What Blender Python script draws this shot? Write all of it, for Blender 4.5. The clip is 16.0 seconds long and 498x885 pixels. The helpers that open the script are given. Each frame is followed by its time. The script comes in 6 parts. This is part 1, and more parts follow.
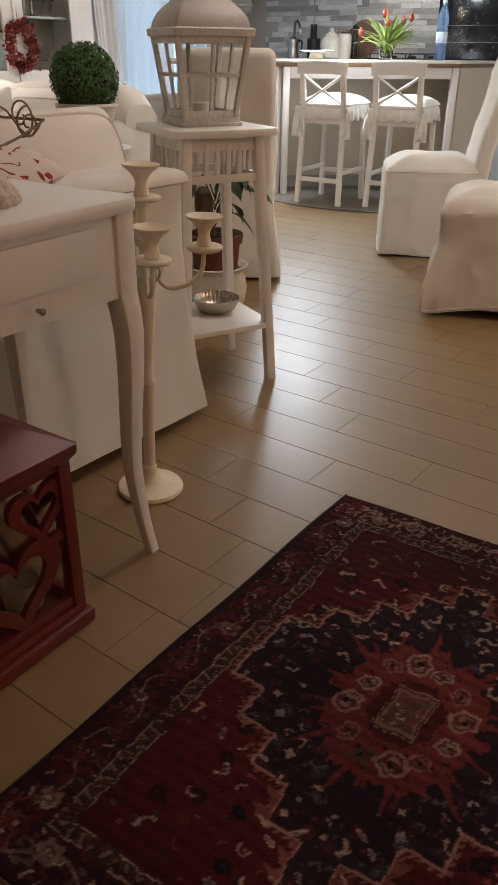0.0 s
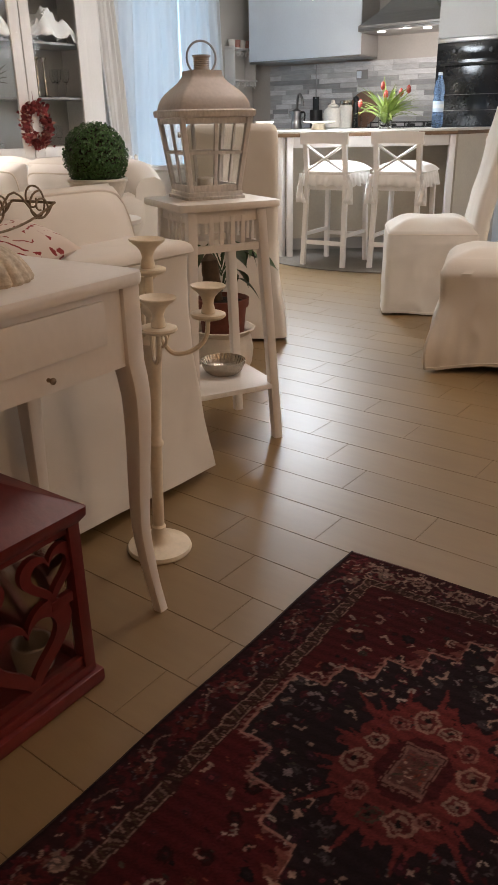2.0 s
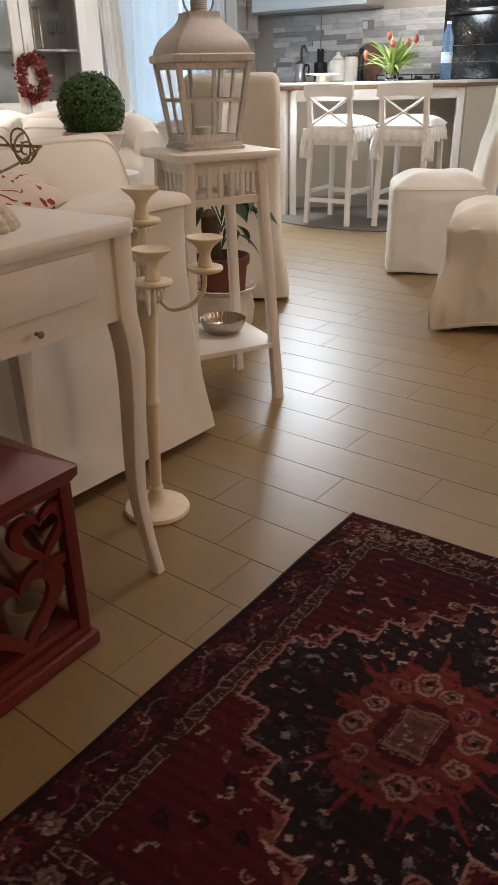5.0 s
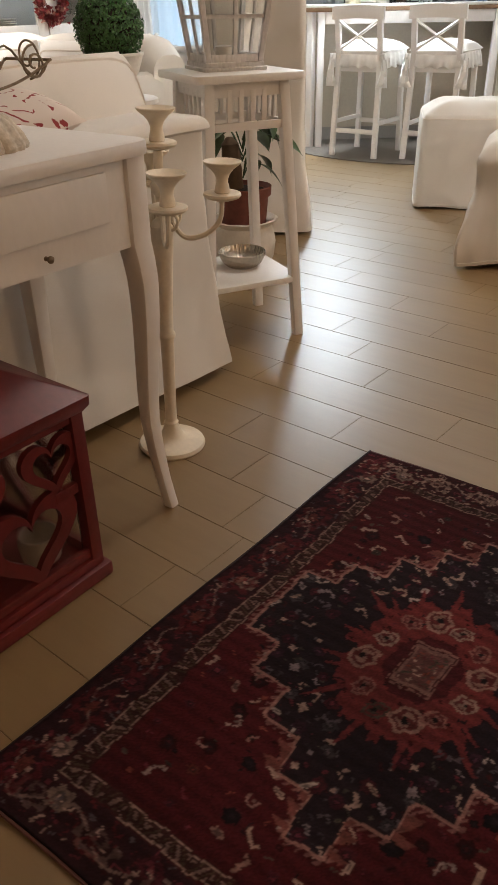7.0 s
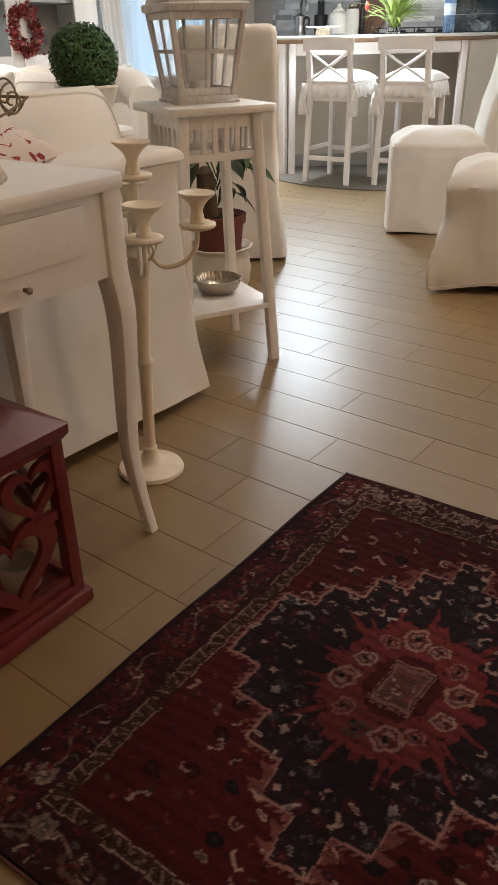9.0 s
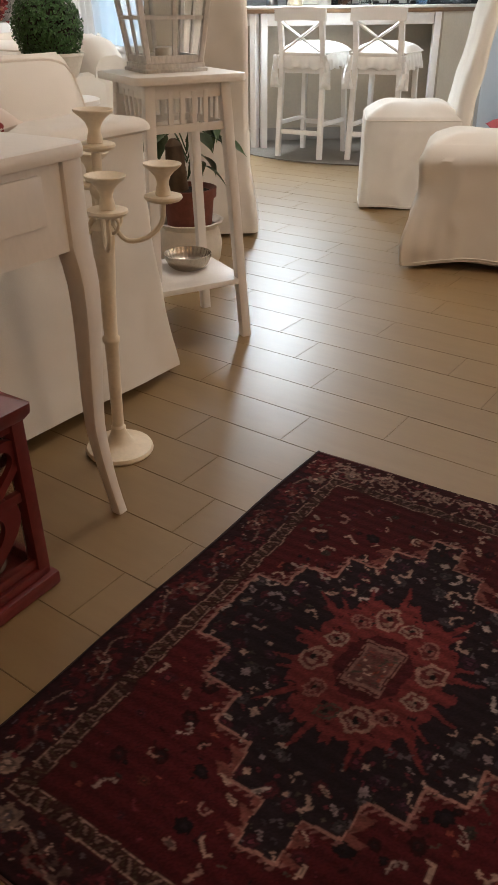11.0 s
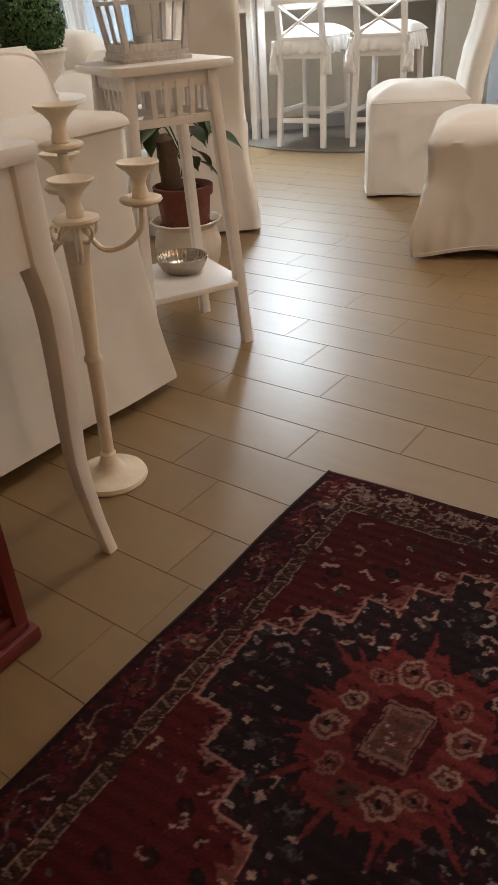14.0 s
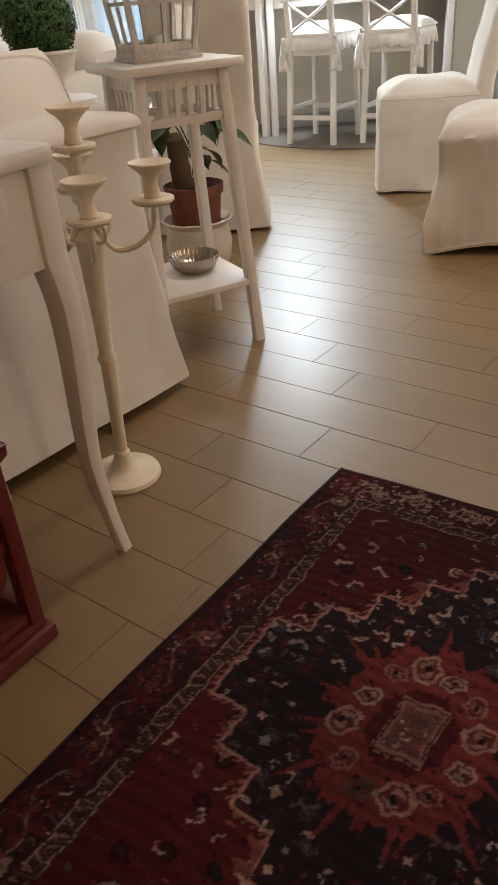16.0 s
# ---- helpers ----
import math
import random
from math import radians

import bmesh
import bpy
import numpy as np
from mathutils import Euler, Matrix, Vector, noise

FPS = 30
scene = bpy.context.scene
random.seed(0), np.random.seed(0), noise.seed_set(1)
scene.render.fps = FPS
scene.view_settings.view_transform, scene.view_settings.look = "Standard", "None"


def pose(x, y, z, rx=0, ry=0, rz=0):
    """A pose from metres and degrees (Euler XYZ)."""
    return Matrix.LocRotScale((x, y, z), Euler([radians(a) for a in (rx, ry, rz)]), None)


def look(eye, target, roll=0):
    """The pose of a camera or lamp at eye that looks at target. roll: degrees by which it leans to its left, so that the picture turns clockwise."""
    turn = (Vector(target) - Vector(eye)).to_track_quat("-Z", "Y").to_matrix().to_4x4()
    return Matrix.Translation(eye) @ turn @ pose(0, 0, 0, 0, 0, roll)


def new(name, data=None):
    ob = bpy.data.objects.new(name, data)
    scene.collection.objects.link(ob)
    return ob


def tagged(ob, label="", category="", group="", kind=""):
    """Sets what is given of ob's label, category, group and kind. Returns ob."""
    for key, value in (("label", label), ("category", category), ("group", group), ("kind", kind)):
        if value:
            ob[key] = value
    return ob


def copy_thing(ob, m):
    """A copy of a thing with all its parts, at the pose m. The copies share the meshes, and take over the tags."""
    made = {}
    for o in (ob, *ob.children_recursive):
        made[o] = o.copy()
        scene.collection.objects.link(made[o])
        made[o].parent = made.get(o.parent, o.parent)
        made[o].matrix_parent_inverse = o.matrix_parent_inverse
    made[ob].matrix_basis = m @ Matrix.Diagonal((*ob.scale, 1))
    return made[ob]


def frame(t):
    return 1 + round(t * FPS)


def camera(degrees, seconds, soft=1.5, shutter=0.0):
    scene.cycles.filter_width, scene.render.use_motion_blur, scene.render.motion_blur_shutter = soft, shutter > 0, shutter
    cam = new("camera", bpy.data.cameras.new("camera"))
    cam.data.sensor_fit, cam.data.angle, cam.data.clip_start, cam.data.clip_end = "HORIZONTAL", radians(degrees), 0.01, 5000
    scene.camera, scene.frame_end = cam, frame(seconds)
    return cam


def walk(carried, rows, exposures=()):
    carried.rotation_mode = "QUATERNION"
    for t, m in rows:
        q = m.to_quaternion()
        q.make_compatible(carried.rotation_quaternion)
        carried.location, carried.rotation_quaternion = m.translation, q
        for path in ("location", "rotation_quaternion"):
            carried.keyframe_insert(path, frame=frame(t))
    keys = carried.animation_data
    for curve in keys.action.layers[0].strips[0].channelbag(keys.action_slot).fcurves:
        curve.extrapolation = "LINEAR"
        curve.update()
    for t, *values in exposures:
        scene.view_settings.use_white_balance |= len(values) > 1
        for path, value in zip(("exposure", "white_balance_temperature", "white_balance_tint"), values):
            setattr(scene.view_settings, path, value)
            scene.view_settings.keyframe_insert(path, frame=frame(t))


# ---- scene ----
cam = camera(36.9, 16.0)
PATH = [
    (0, (1.11, -1.876, 0.989), (0.055, -0.453, 0.059), 0.5),
    (0.5, (1.114, -1.89, 0.995), (0.042, -0.452, 0.11), 1.7),
    (1, (1.125, -1.891, 0.996), (0.035, -0.459, 0.124), 1.2),
    (1.5, (1.143, -1.898, 1.019), (0.017, -0.462, 0.201), -0.5),
    (2, (1.146, -1.893, 1.014), (0.024, -0.44, 0.221), -1.0),
    (2.5, (1.128, -1.88, 1.012), (-0.01, -0.442, 0.213), -1.6),
    (3, (1.133, -1.888, 1.023), (-0.013, -0.417, 0.298), -1.8),
    (3.5, (1.131, -1.896, 1.031), (-0.02, -0.42, 0.326), -0.9),
    (3.7, (1.134, -1.89, 1.03), (-0.009, -0.408, 0.323), -0.5),
    (5.8, (1.127, -1.842, 0.954), (0.017, -0.512, -0.046), -1.5),
    (6, (1.124, -1.838, 0.951), (0.012, -0.522, -0.065), -1.3),
    (6.5, (1.128, -1.835, 0.949), (0.031, -0.522, -0.087), -1.0),
    (7, (1.132, -1.837, 0.958), (0.025, -0.517, -0.058), -1.2),
    (7.5, (1.134, -1.833, 0.962), (0.013, -0.51, -0.034), -2.1),
    (8, (1.143, -1.84, 0.967), (0.021, -0.499, -0.003), -2.3),
    (8.5, (1.146, -1.852, 0.974), (0.04, -0.487, 0.019), -1.7),
    (11, (1.14, -1.82, 0.959), (0.127, -0.427, -0.057), -0.6),
    (11.5, (1.146, -1.811, 0.958), (0.134, -0.417, -0.058), -1.2),
    (12, (1.145, -1.732, 0.942), (0.178, -0.307, -0.075), -2.3),
    (12.5, (1.099, -1.677, 0.935), (0.116, -0.245, -0.056), -3.6),
    (13, (1.077, -1.651, 0.933), (0.077, -0.228, -0.053), -3.5),
    (13.5, (1.077, -1.651, 0.931), (0.052, -0.256, -0.071), -3.8),
    (14, (1.069, -1.653, 0.927), (0.018, -0.298, -0.103), -3.9),
    (14.5, (1.072, -1.654, 0.927), (0.015, -0.311, -0.112), -4.3),
    (15, (1.072, -1.653, 0.925), (0.02, -0.306, -0.114), -4.2),
    (15.5, (1.074, -1.654, 0.93), (0.015, -0.312, -0.107), -4.8),
    (16, (1.07, -1.659, 0.931), (-0.004, -0.325, -0.102), -4.8),
]
walk(cam, [(t, look(eye, target, roll)) for t, eye, target, roll in PATH],
     exposures=[(0.0, -0.25, 6580, 12), (1.5, -0.18, 6620, 13), (3.7, -0.11, 6640, 14), (6.0, 0.08, 6390, 9), (11.0, 0.13, 6390, 9), (16.0, 0.11, 6390, 9)])

# ---- world, lamps ----
world = bpy.data.worlds.new("world")
scene.world = world
world.use_nodes = True
sky = world.node_tree.nodes.new("ShaderNodeTexSky")
sky.sky_type = "NISHITA"
sky.sun_disc = False
sky.sun_elevation, sky.sun_rotation = radians(18), radians(60)
world.node_tree.links.new(sky.outputs[0], world.node_tree.nodes["Background"].inputs[0])
world.node_tree.nodes["Background"].inputs[1].default_value = 0.16

WARM = (1.0, 0.905, 0.83)


def bulb(name, place, watts, radius, colour=WARM):
    data = bpy.data.lights.new(name, "POINT")
    data.energy, data.shadow_soft_size, data.color = watts, radius, colour
    ob = new(name, data)
    ob.matrix_basis = pose(*place)
    return ob


PENDANT = (-2.12, 3.12, 2.08)
bulb("pendant_bulb", (PENDANT[0], PENDANT[1], 1.75), 46, 0.20, (0.81, 0.915, 1.0))
down = bpy.data.lights.new("pendant_downlight", "SPOT")
down.energy, down.spot_size, down.spot_blend, down.shadow_soft_size, down.color = 205, radians(150), 0.55, 0.22, (0.81, 0.915, 1.0)
new("pendant_downlight", down).matrix_basis = pose(PENDANT[0], PENDANT[1], 1.74)
# added overhead fill for the chairs and the floor on the right
bulb("mid_room_fill", (0.05, 0.80, 2.42), 42, 0.12)
bulb("floor_lamp_bulb", (-3.72, 0.72, 1.50), 104, 0.09)
# added side fill that lifts upright faces turned to the camera
bulb("east_side_fill", (3.02, 0.90, 1.72), 36, 0.34, (1.0, 0.725, 0.52))
# added orange fill behind the camera, warms the near floor and red lantern
bulb("near_warm_fill", (2.30, -2.40, 2.42), 11, 0.14, (1.0, 0.56, 0.27))
bulb("hood_bulb", (-2.215, 4.75, 1.66), 5, 0.05)


# ---- materials ----
def shader(name):
    m = bpy.data.materials.new(name)
    m.use_nodes = True
    nt = m.node_tree
    return m, nt, nt.nodes["Principled BSDF"]


def node(nt, kind, **sets):
    n = nt.nodes.new(kind)
    for key, value in sets.items():
        n.inputs[key].default_value = value
    return n


def paint(name, colour, rough=0.5, metal=0.0, vary=0.12, size=6.0, grain=60.0, bump=0.15, depth=0.002, each=0.0, stretch=(1, 1, 1), crease=0.0):
    """A surface whose colour wanders at two scales, with fine relief."""
    m, nt, b = shader(name)
    link = nt.links.new
    co = node(nt, "ShaderNodeTexCoord")
    mp = node(nt, "ShaderNodeMapping", Scale=stretch)
    link(co.outputs["Object"], mp.inputs[0])
    big = node(nt, "ShaderNodeTexNoise", Scale=size, Detail=4.0)
    fine = node(nt, "ShaderNodeTexNoise", Scale=grain, Detail=3.0)
    link(mp.outputs[0], big.inputs["Vector"])
    link(mp.outputs[0], fine.inputs["Vector"])
    add = node(nt, "ShaderNodeMath")
    link(big.outputs[0], add.inputs[0])
    link(fine.outputs[0], add.inputs[1])
    ramp = nt.nodes.new("ShaderNodeMapRange")
    ramp.inputs[1].default_value, ramp.inputs[2].default_value = 0.7, 1.3
    ramp.inputs[3].default_value, ramp.inputs[4].default_value = 1 - vary, 1 + vary * 0.6
    link(add.outputs[0], ramp.inputs[0])
    last = ramp.outputs[0]
    if each:
        info = nt.nodes.new("ShaderNodeObjectInfo")
        r2 = nt.nodes.new("ShaderNodeMapRange")
        r2.inputs[3].default_value, r2.inputs[4].default_value = 1 - each, 1 + each
        link(info.outputs["Random"], r2.inputs[0])
        mul = nt.nodes.new("ShaderNodeMath")
        mul.operation = "MULTIPLY"
        link(last, mul.inputs[0])
        link(r2.outputs[0], mul.inputs[1])
        last = mul.outputs[0]
    tint = nt.nodes.new("ShaderNodeVectorMath")
    tint.operation = "SCALE"
    tint.inputs[0].default_value = colour
    link(last, tint.inputs["Scale"])
    link(tint.outputs[0], b.inputs["Base Color"])
    b.inputs["Roughness"].default_value, b.inputs["Metallic"].default_value = rough, metal
    if bump:
        bp = node(nt, "ShaderNodeBump", Strength=bump, Distance=depth)
        link(fine.outputs[0], bp.inputs["Height"])
        if crease:
            fold = node(nt, "ShaderNodeTexNoise", Scale=4.5, Detail=1.6, Roughness=0.45, Distortion=0.25)
            link(co.outputs["Object"], fold.inputs["Vector"])
            deep = node(nt, "ShaderNodeBump", Strength=crease, Distance=0.03)
            link(fold.outputs[0], deep.inputs["Height"])
            link(deep.outputs[0], bp.inputs["Normal"])
        link(bp.outputs[0], b.inputs["Normal"])
    return m


def glazing(name, tint=(0.95, 0.97, 0.97), rough=0.02, clear=1.0):
    m, nt, b = shader(name)
    b.inputs["Base Color"].default_value = (*tint, 1)
    b.inputs["Transmission Weight"].default_value = clear
    b.inputs["Roughness"].default_value = rough
    b.inputs["IOR"].default_value = 1.15
    return m


def lit(name, colour, strength):
    m, nt, b = shader(name)
    b.inputs["Base Color"].default_value = (*colour, 1)
    b.inputs["Emission Color"].default_value = (*colour, 1)
    b.inputs["Emission Strength"].default_value = strength
    return m


def sheer(name, colour, through_light=0.6, rough=0.9):
    """Thin cloth or leaf that lets light through."""
    m, nt, b = shader(name)
    b.inputs["Base Color"].default_value = (*colour, 1)
    b.inputs["Roughness"].default_value = rough
    tr = node(nt, "ShaderNodeBsdfTranslucent", Color=(*colour, 1))
    mix = node(nt, "ShaderNodeMixShader", Fac=through_light)
    nt.links.new(b.outputs[0], mix.inputs[1])
    nt.links.new(tr.outputs[0], mix.inputs[2])
    nt.links.new(mix.outputs[0], nt.nodes["Material Output"].inputs[0])
    return m


def plank_tile(name):
    """Wood-look porcelain: long grain along x, each tile its own shade."""
    m, nt, b = shader(name)
    link = nt.links.new
    co, info = node(nt, "ShaderNodeTexCoord"), nt.nodes.new("ShaderNodeObjectInfo")
    geo = nt.nodes.new("ShaderNodeNewGeometry")
    mp = node(nt, "ShaderNodeMapping", Scale=(1.2, 8, 1))
    link(co.outputs["Object"], mp.inputs[0])
    shift = nt.nodes.new("ShaderNodeVectorMath")
    shift.operation = "MULTIPLY_ADD"
    both = nt.nodes.new("ShaderNodeMath")
    link(info.outputs["Random"], both.inputs[0])
    link(geo.outputs["Random Per Island"], both.inputs[1])
    link(both.outputs[0], shift.inputs[0])
    shift.inputs[1].default_value = (31, 17, 9)
    link(mp.outputs[0], shift.inputs[2])
    grain = node(nt, "ShaderNodeTexNoise", Scale=3.0, Detail=6.0, Roughness=0.65)
    link(shift.outputs[0], grain.inputs["Vector"])
    cloud = node(nt, "ShaderNodeTexNoise", Scale=2.2, Detail=3.0)
    link(co.outputs["Object"], cloud.inputs["Vector"])
    ramp = nt.nodes.new("ShaderNodeValToRGB")
    ramp.color_ramp.elements[0].color, ramp.color_ramp.elements[0].position = (0.190, 0.116, 0.047, 1), 0.2
    ramp.color_ramp.elements[1].color, ramp.color_ramp.elements[1].position = (0.230, 0.148, 0.065, 1), 0.8
    link(grain.outputs[0], ramp.inputs[0])
    r2 = nt.nodes.new("ShaderNodeMapRange")
    r2.inputs[2].default_value = 2.0
    r2.inputs[3].default_value, r2.inputs[4].default_value = 0.93, 1.07
    link(both.outputs[0], r2.inputs[0])
    tint = nt.nodes.new("ShaderNodeVectorMath")
    tint.operation = "SCALE"
    link(ramp.outputs[0], tint.inputs[0])
    link(r2.outputs[0], tint.inputs["Scale"])
    link(tint.outputs[0], b.inputs["Base Color"])
    rr = nt.nodes.new("ShaderNodeMapRange")
    rr.inputs[3].default_value, rr.inputs[4].default_value = 0.31, 0.43
    link(cloud.outputs[0], rr.inputs[0])
    link(rr.outputs[0], b.inputs["Roughness"])
    b.inputs["Specular IOR Level"].default_value = 1.0
    bp = node(nt, "ShaderNodeBump", Strength=0.06, Distance=0.001)
    link(grain.outputs[0], bp.inputs["Height"])
    link(bp.outputs[0], b.inputs["Normal"])
    return m


M_TILE = plank_tile("floor_tile")
M_GROUT = paint("grout", (0.150, 0.098, 0.047), 0.9, grain=200)
M_WALL = paint("wall_plaster", (0.60, 0.56, 0.51), 0.85, vary=0.05, size=2, grain=120, bump=0.1)
# for walls out of view: ochre tint warms the light they bounce back
M_WALLW = paint("warm_bounce_plaster", (0.55, 0.47, 0.36), 0.85, vary=0.06, size=2, grain=120, bump=0.1)
# white wall; the blue cast of daylight is mixed into the base colour
M_WALLG = paint("white_wall_daylight_tint", (0.72, 0.76, 0.78), 0.8, vary=0.04, size=2, grain=120, bump=0.1)
M_CEIL = paint("ceiling_paint", (0.78, 0.76, 0.72), 0.9, vary=0.03, grain=100)
M_CLOTH = paint("cream_cotton", (0.71, 0.67, 0.615), 0.95, vary=0.06, size=4, grain=420, bump=0.3, depth=0.0012, crease=0.6)
M_CLOTHW = paint("white_cotton", (0.82, 0.80, 0.77), 0.95, vary=0.06, size=5, grain=420, bump=0.3, depth=0.0012, crease=0.5)
M_PIPING = paint("cotton_piping", (0.70, 0.64, 0.57), 0.9, vary=0.08, grain=300)
M_WHITE = paint("white_painted_wood", (0.75, 0.715, 0.68), 0.42, vary=0.035, size=5, grain=45, bump=0.10, stretch=(2, 2, 0.9))
# white lacquer with the window's bluish reflection put into its base colour
M_WHITE2 = paint("white_lacquer_window_tint", (0.70, 0.75, 0.80), 0.5, vary=0.03, bump=0.03)
M_SHABBY = paint("cream_worn_paint", (0.74, 0.65, 0.51), 0.45, vary=0.09, size=14, grain=90, bump=0.15)
M_HOOD = paint("beige_metal", (0.44, 0.40, 0.38), 0.5, vary=0.12, size=8, grain=90, bump=0.1)
M_GREYWOOD = paint("grey_washed_wood", (0.57, 0.545, 0.525), 0.6, vary=0.22, size=9, grain=70, bump=0.3, stretch=(2, 2, 0.8))
M_RED = paint("dark_red_paint", (0.135, 0.015, 0.015), 0.45, vary=0.22, size=9, grain=60, bump=0.2)
M_IRON = paint("rusted_iron", (0.26, 0.20, 0.14), 0.6, 0.6, vary=0.3, size=20, grain=150)
M_IRONW = paint("worn_cream_iron", (0.50, 0.42, 0.32), 0.6, 0.1, vary=0.30, size=60, grain=160, bump=0.3)
M_STEEL = paint("brushed_steel", (0.36, 0.35, 0.34), 0.33, 1.0, vary=0.08, grain=200, stretch=(1, 20, 1))
M_SILVER = paint("silvered_glass", (0.42, 0.37, 0.31), 0.25, 1.0, vary=0.15, size=20, grain=120)
M_BLACK = paint("black_glass", (0.012, 0.014, 0.017), 0.14, vary=0.05, bump=0)
M_DARK = paint("dark_plastic", (0.02, 0.02, 0.02), 0.4, vary=0.2)
M_WOODTOP = paint("brown_counter_edge", (0.17, 0.095, 0.05), 0.4, vary=0.25, size=6, grain=50, stretch=(1, 8, 8))
M_COUNTER = paint("pale_counter_top", (0.60, 0.57, 0.53), 0.35, vary=0.08)
M_GREYP = paint("grey_taupe_panel", (0.34, 0.32, 0.30), 0.5, vary=0.06)
M_CABBACK = paint("pale_taupe_panel", (0.46, 0.44, 0.41), 0.5, vary=0.06)
# darker copy of the lacquer without blue, offsets lamp light on one door
M_DOORW = paint("white_lacquer_toned_down", (0.58, 0.58, 0.57), 0.45, vary=0.03, bump=0.03)
M_MAT = paint("dark_grey_mat", (0.125, 0.108, 0.092), 0.38, vary=0.2, grain=300, bump=0.4)
M_LEAF = paint("boxwood_leaf", (0.050, 0.125, 0.030), 0.5, vary=0.5, size=40, grain=120, bump=0.1)
M_LEAFD = paint("dark_green_leaf", (0.045, 0.082, 0.028), 0.35, vary=0.3, size=20, grain=80)
M_TULIPLEAF = paint("tulip_leaf", (0.25, 0.33, 0.075), 0.45, vary=0.3, size=30, grain=90)
M_TULIP = paint("red_tulip_petal", (0.30, 0.040, 0.025), 0.5, vary=0.3, size=30)
M_POTW = paint("white_ceramic", (0.72, 0.67, 0.60), 0.35, vary=0.10, size=12, grain=60, bump=0.15)
M_TERRA = paint("terracotta_red", (0.19, 0.058, 0.038), 0.7, vary=0.2, size=15)
M_SOIL = paint("soil", (0.03, 0.02, 0.014), 0.95, vary=0.4, grain=90, bump=0.8, depth=0.01)
M_BARK = paint("brown_stem", (0.10, 0.06, 0.03), 0.8, vary=0.3)
M_STRAW = paint("straw", (0.24, 0.15, 0.07), 0.9, vary=0.4, grain=140, bump=0.6, depth=0.004)
M_BERRY = paint("dried_red_petal", (0.20, 0.022, 0.022), 0.75, vary=0.4, size=40)
M_BERRY2 = paint("dried_pink_petal", (0.50, 0.25, 0.20), 0.8, vary=0.3, size=40)
M_REDCLOTH = paint("red_cotton", (0.27, 0.012, 0.018), 0.9, vary=0.12, grain=300, bump=0.3)
M_CURTAIN = sheer("sheer_curtain", (0.90, 0.91, 0.92), 0.68)
M_DRAPE = paint("beige_drape", (0.72, 0.69, 0.66), 0.95, vary=0.08, grain=300, bump=0.3)
M_PAPER = sheer("white_paper_shade", (0.92, 0.90, 0.86), 0.55)
M_GLASS = glazing("clear_glass")
# rough, faintly tinted glass that imitates the pale reflections in the lantern's panes
M_HAZEGL = glazing("hazy_glass", (0.93, 0.90, 0.86), 0.22)
M_BLUEGL = glazing("blue_bottle_plastic", (0.42, 0.62, 0.92), 0.08, 0.75)
M_LABEL = paint("pale_blue_label", (0.55, 0.66, 0.80), 0.5)
M_WAX = sheer("candle_glass", (0.46, 0.41, 0.36), 0.3, 0.3)
M_TAUPE = paint("taupe_splash_wall", (0.43, 0.39, 0.35), 0.6, vary=0.05)
M_BROWN = paint("copper_brown_pan", (0.20, 0.11, 0.07), 0.4, vary=0.15)


# ---- mesh helpers ----
def box(sx, sy, sz, c=(0, 0, 0), bev=0.0, turn=None, seg=2):
    bm = bmesh.new()
    bmesh.ops.create_cube(bm, size=1)
    for v in bm.verts:
        v.co = Vector((v.co.x * sx, v.co.y * sy, v.co.z * sz))
    if bev:
        bmesh.ops.bevel(bm, geom=bm.edges[:], offset=bev, segments=seg, profile=0.6, affect="EDGES")
    m = Matrix.Translation(c)
    if turn:
        m = m @ pose(0, 0, 0, *turn)
    bm.transform(m)
    return bm


def span(x0, x1, y0, y1, z0, z1, bev=0.0):
    return box(x1 - x0, y1 - y0, z1 - z0, ((x0 + x1) / 2, (y0 + y1) / 2, (z0 + z1) / 2), bev)


def merge(*bms):
    out = bmesh.new()
    for b in bms:
        tmp = bpy.data.meshes.new("t")
        b.to_mesh(tmp)
        out.from_mesh(tmp)
        bpy.data.meshes.remove(tmp)
        b.free()
    return out


def loft(rings, caps=True, closed=True):
    """A skin over rings of equally many points."""
    bm = bmesh.new()
    vs = [[bm.verts.new(p) for p in r] for r in rings]
    n = len(vs[0])
    for a, b in zip(vs, vs[1:]):
        for i in range(n if closed else n - 1):
            j = (i + 1) % n
            bm.faces.new((a[i], a[j], b[j], b[i]))
    if caps and closed:
        bm.faces.new(vs[0][::-1])
        bm.faces.new(vs[-1])
    bmesh.ops.recalc_face_normals(bm, faces=bm.faces[:])
    return bm


def lathe(profile, n=28, c=(0, 0, 0), wave=None):
    rings = []
    for r, z in profile:
        rings.append([(c[0] + r * (1 + (wave(k / n, z) if wave else 0)) * math.cos(2 * math.pi * k / n),
                       c[1] + r * (1 + (wave(k / n, z) if wave else 0)) * math.sin(2 * math.pi * k / n), c[2] + z) for k in range(n)])
    return loft(rings)


def tube(points, r, n=8, flat=1.0):
    """A round bar along points; r is one radius or one for each point."""
    pts = [Vector(p) for p in points]
    rad = r if isinstance(r, (list, tuple)) else [r] * len(pts)
    rings, side = [], None
    for i, p in enumerate(pts):
        d = (pts[min(i + 1, len(pts) - 1)] - pts[max(i - 1, 0)]).normalized()
        if side is None:
            side = d.cross(Vector((0, 0, 1)) if abs(d.z) < 0.9 else Vector((1, 0, 0))).normalized()
        side = (side - d * side.dot(d)).normalized()
        up = d.cross(side)
        rings.append([p + rad[i] * (math.cos(a) * side + flat * math.sin(a) * up) for a in (2 * math.pi * k / n for k in range(n))])
    return loft(rings)


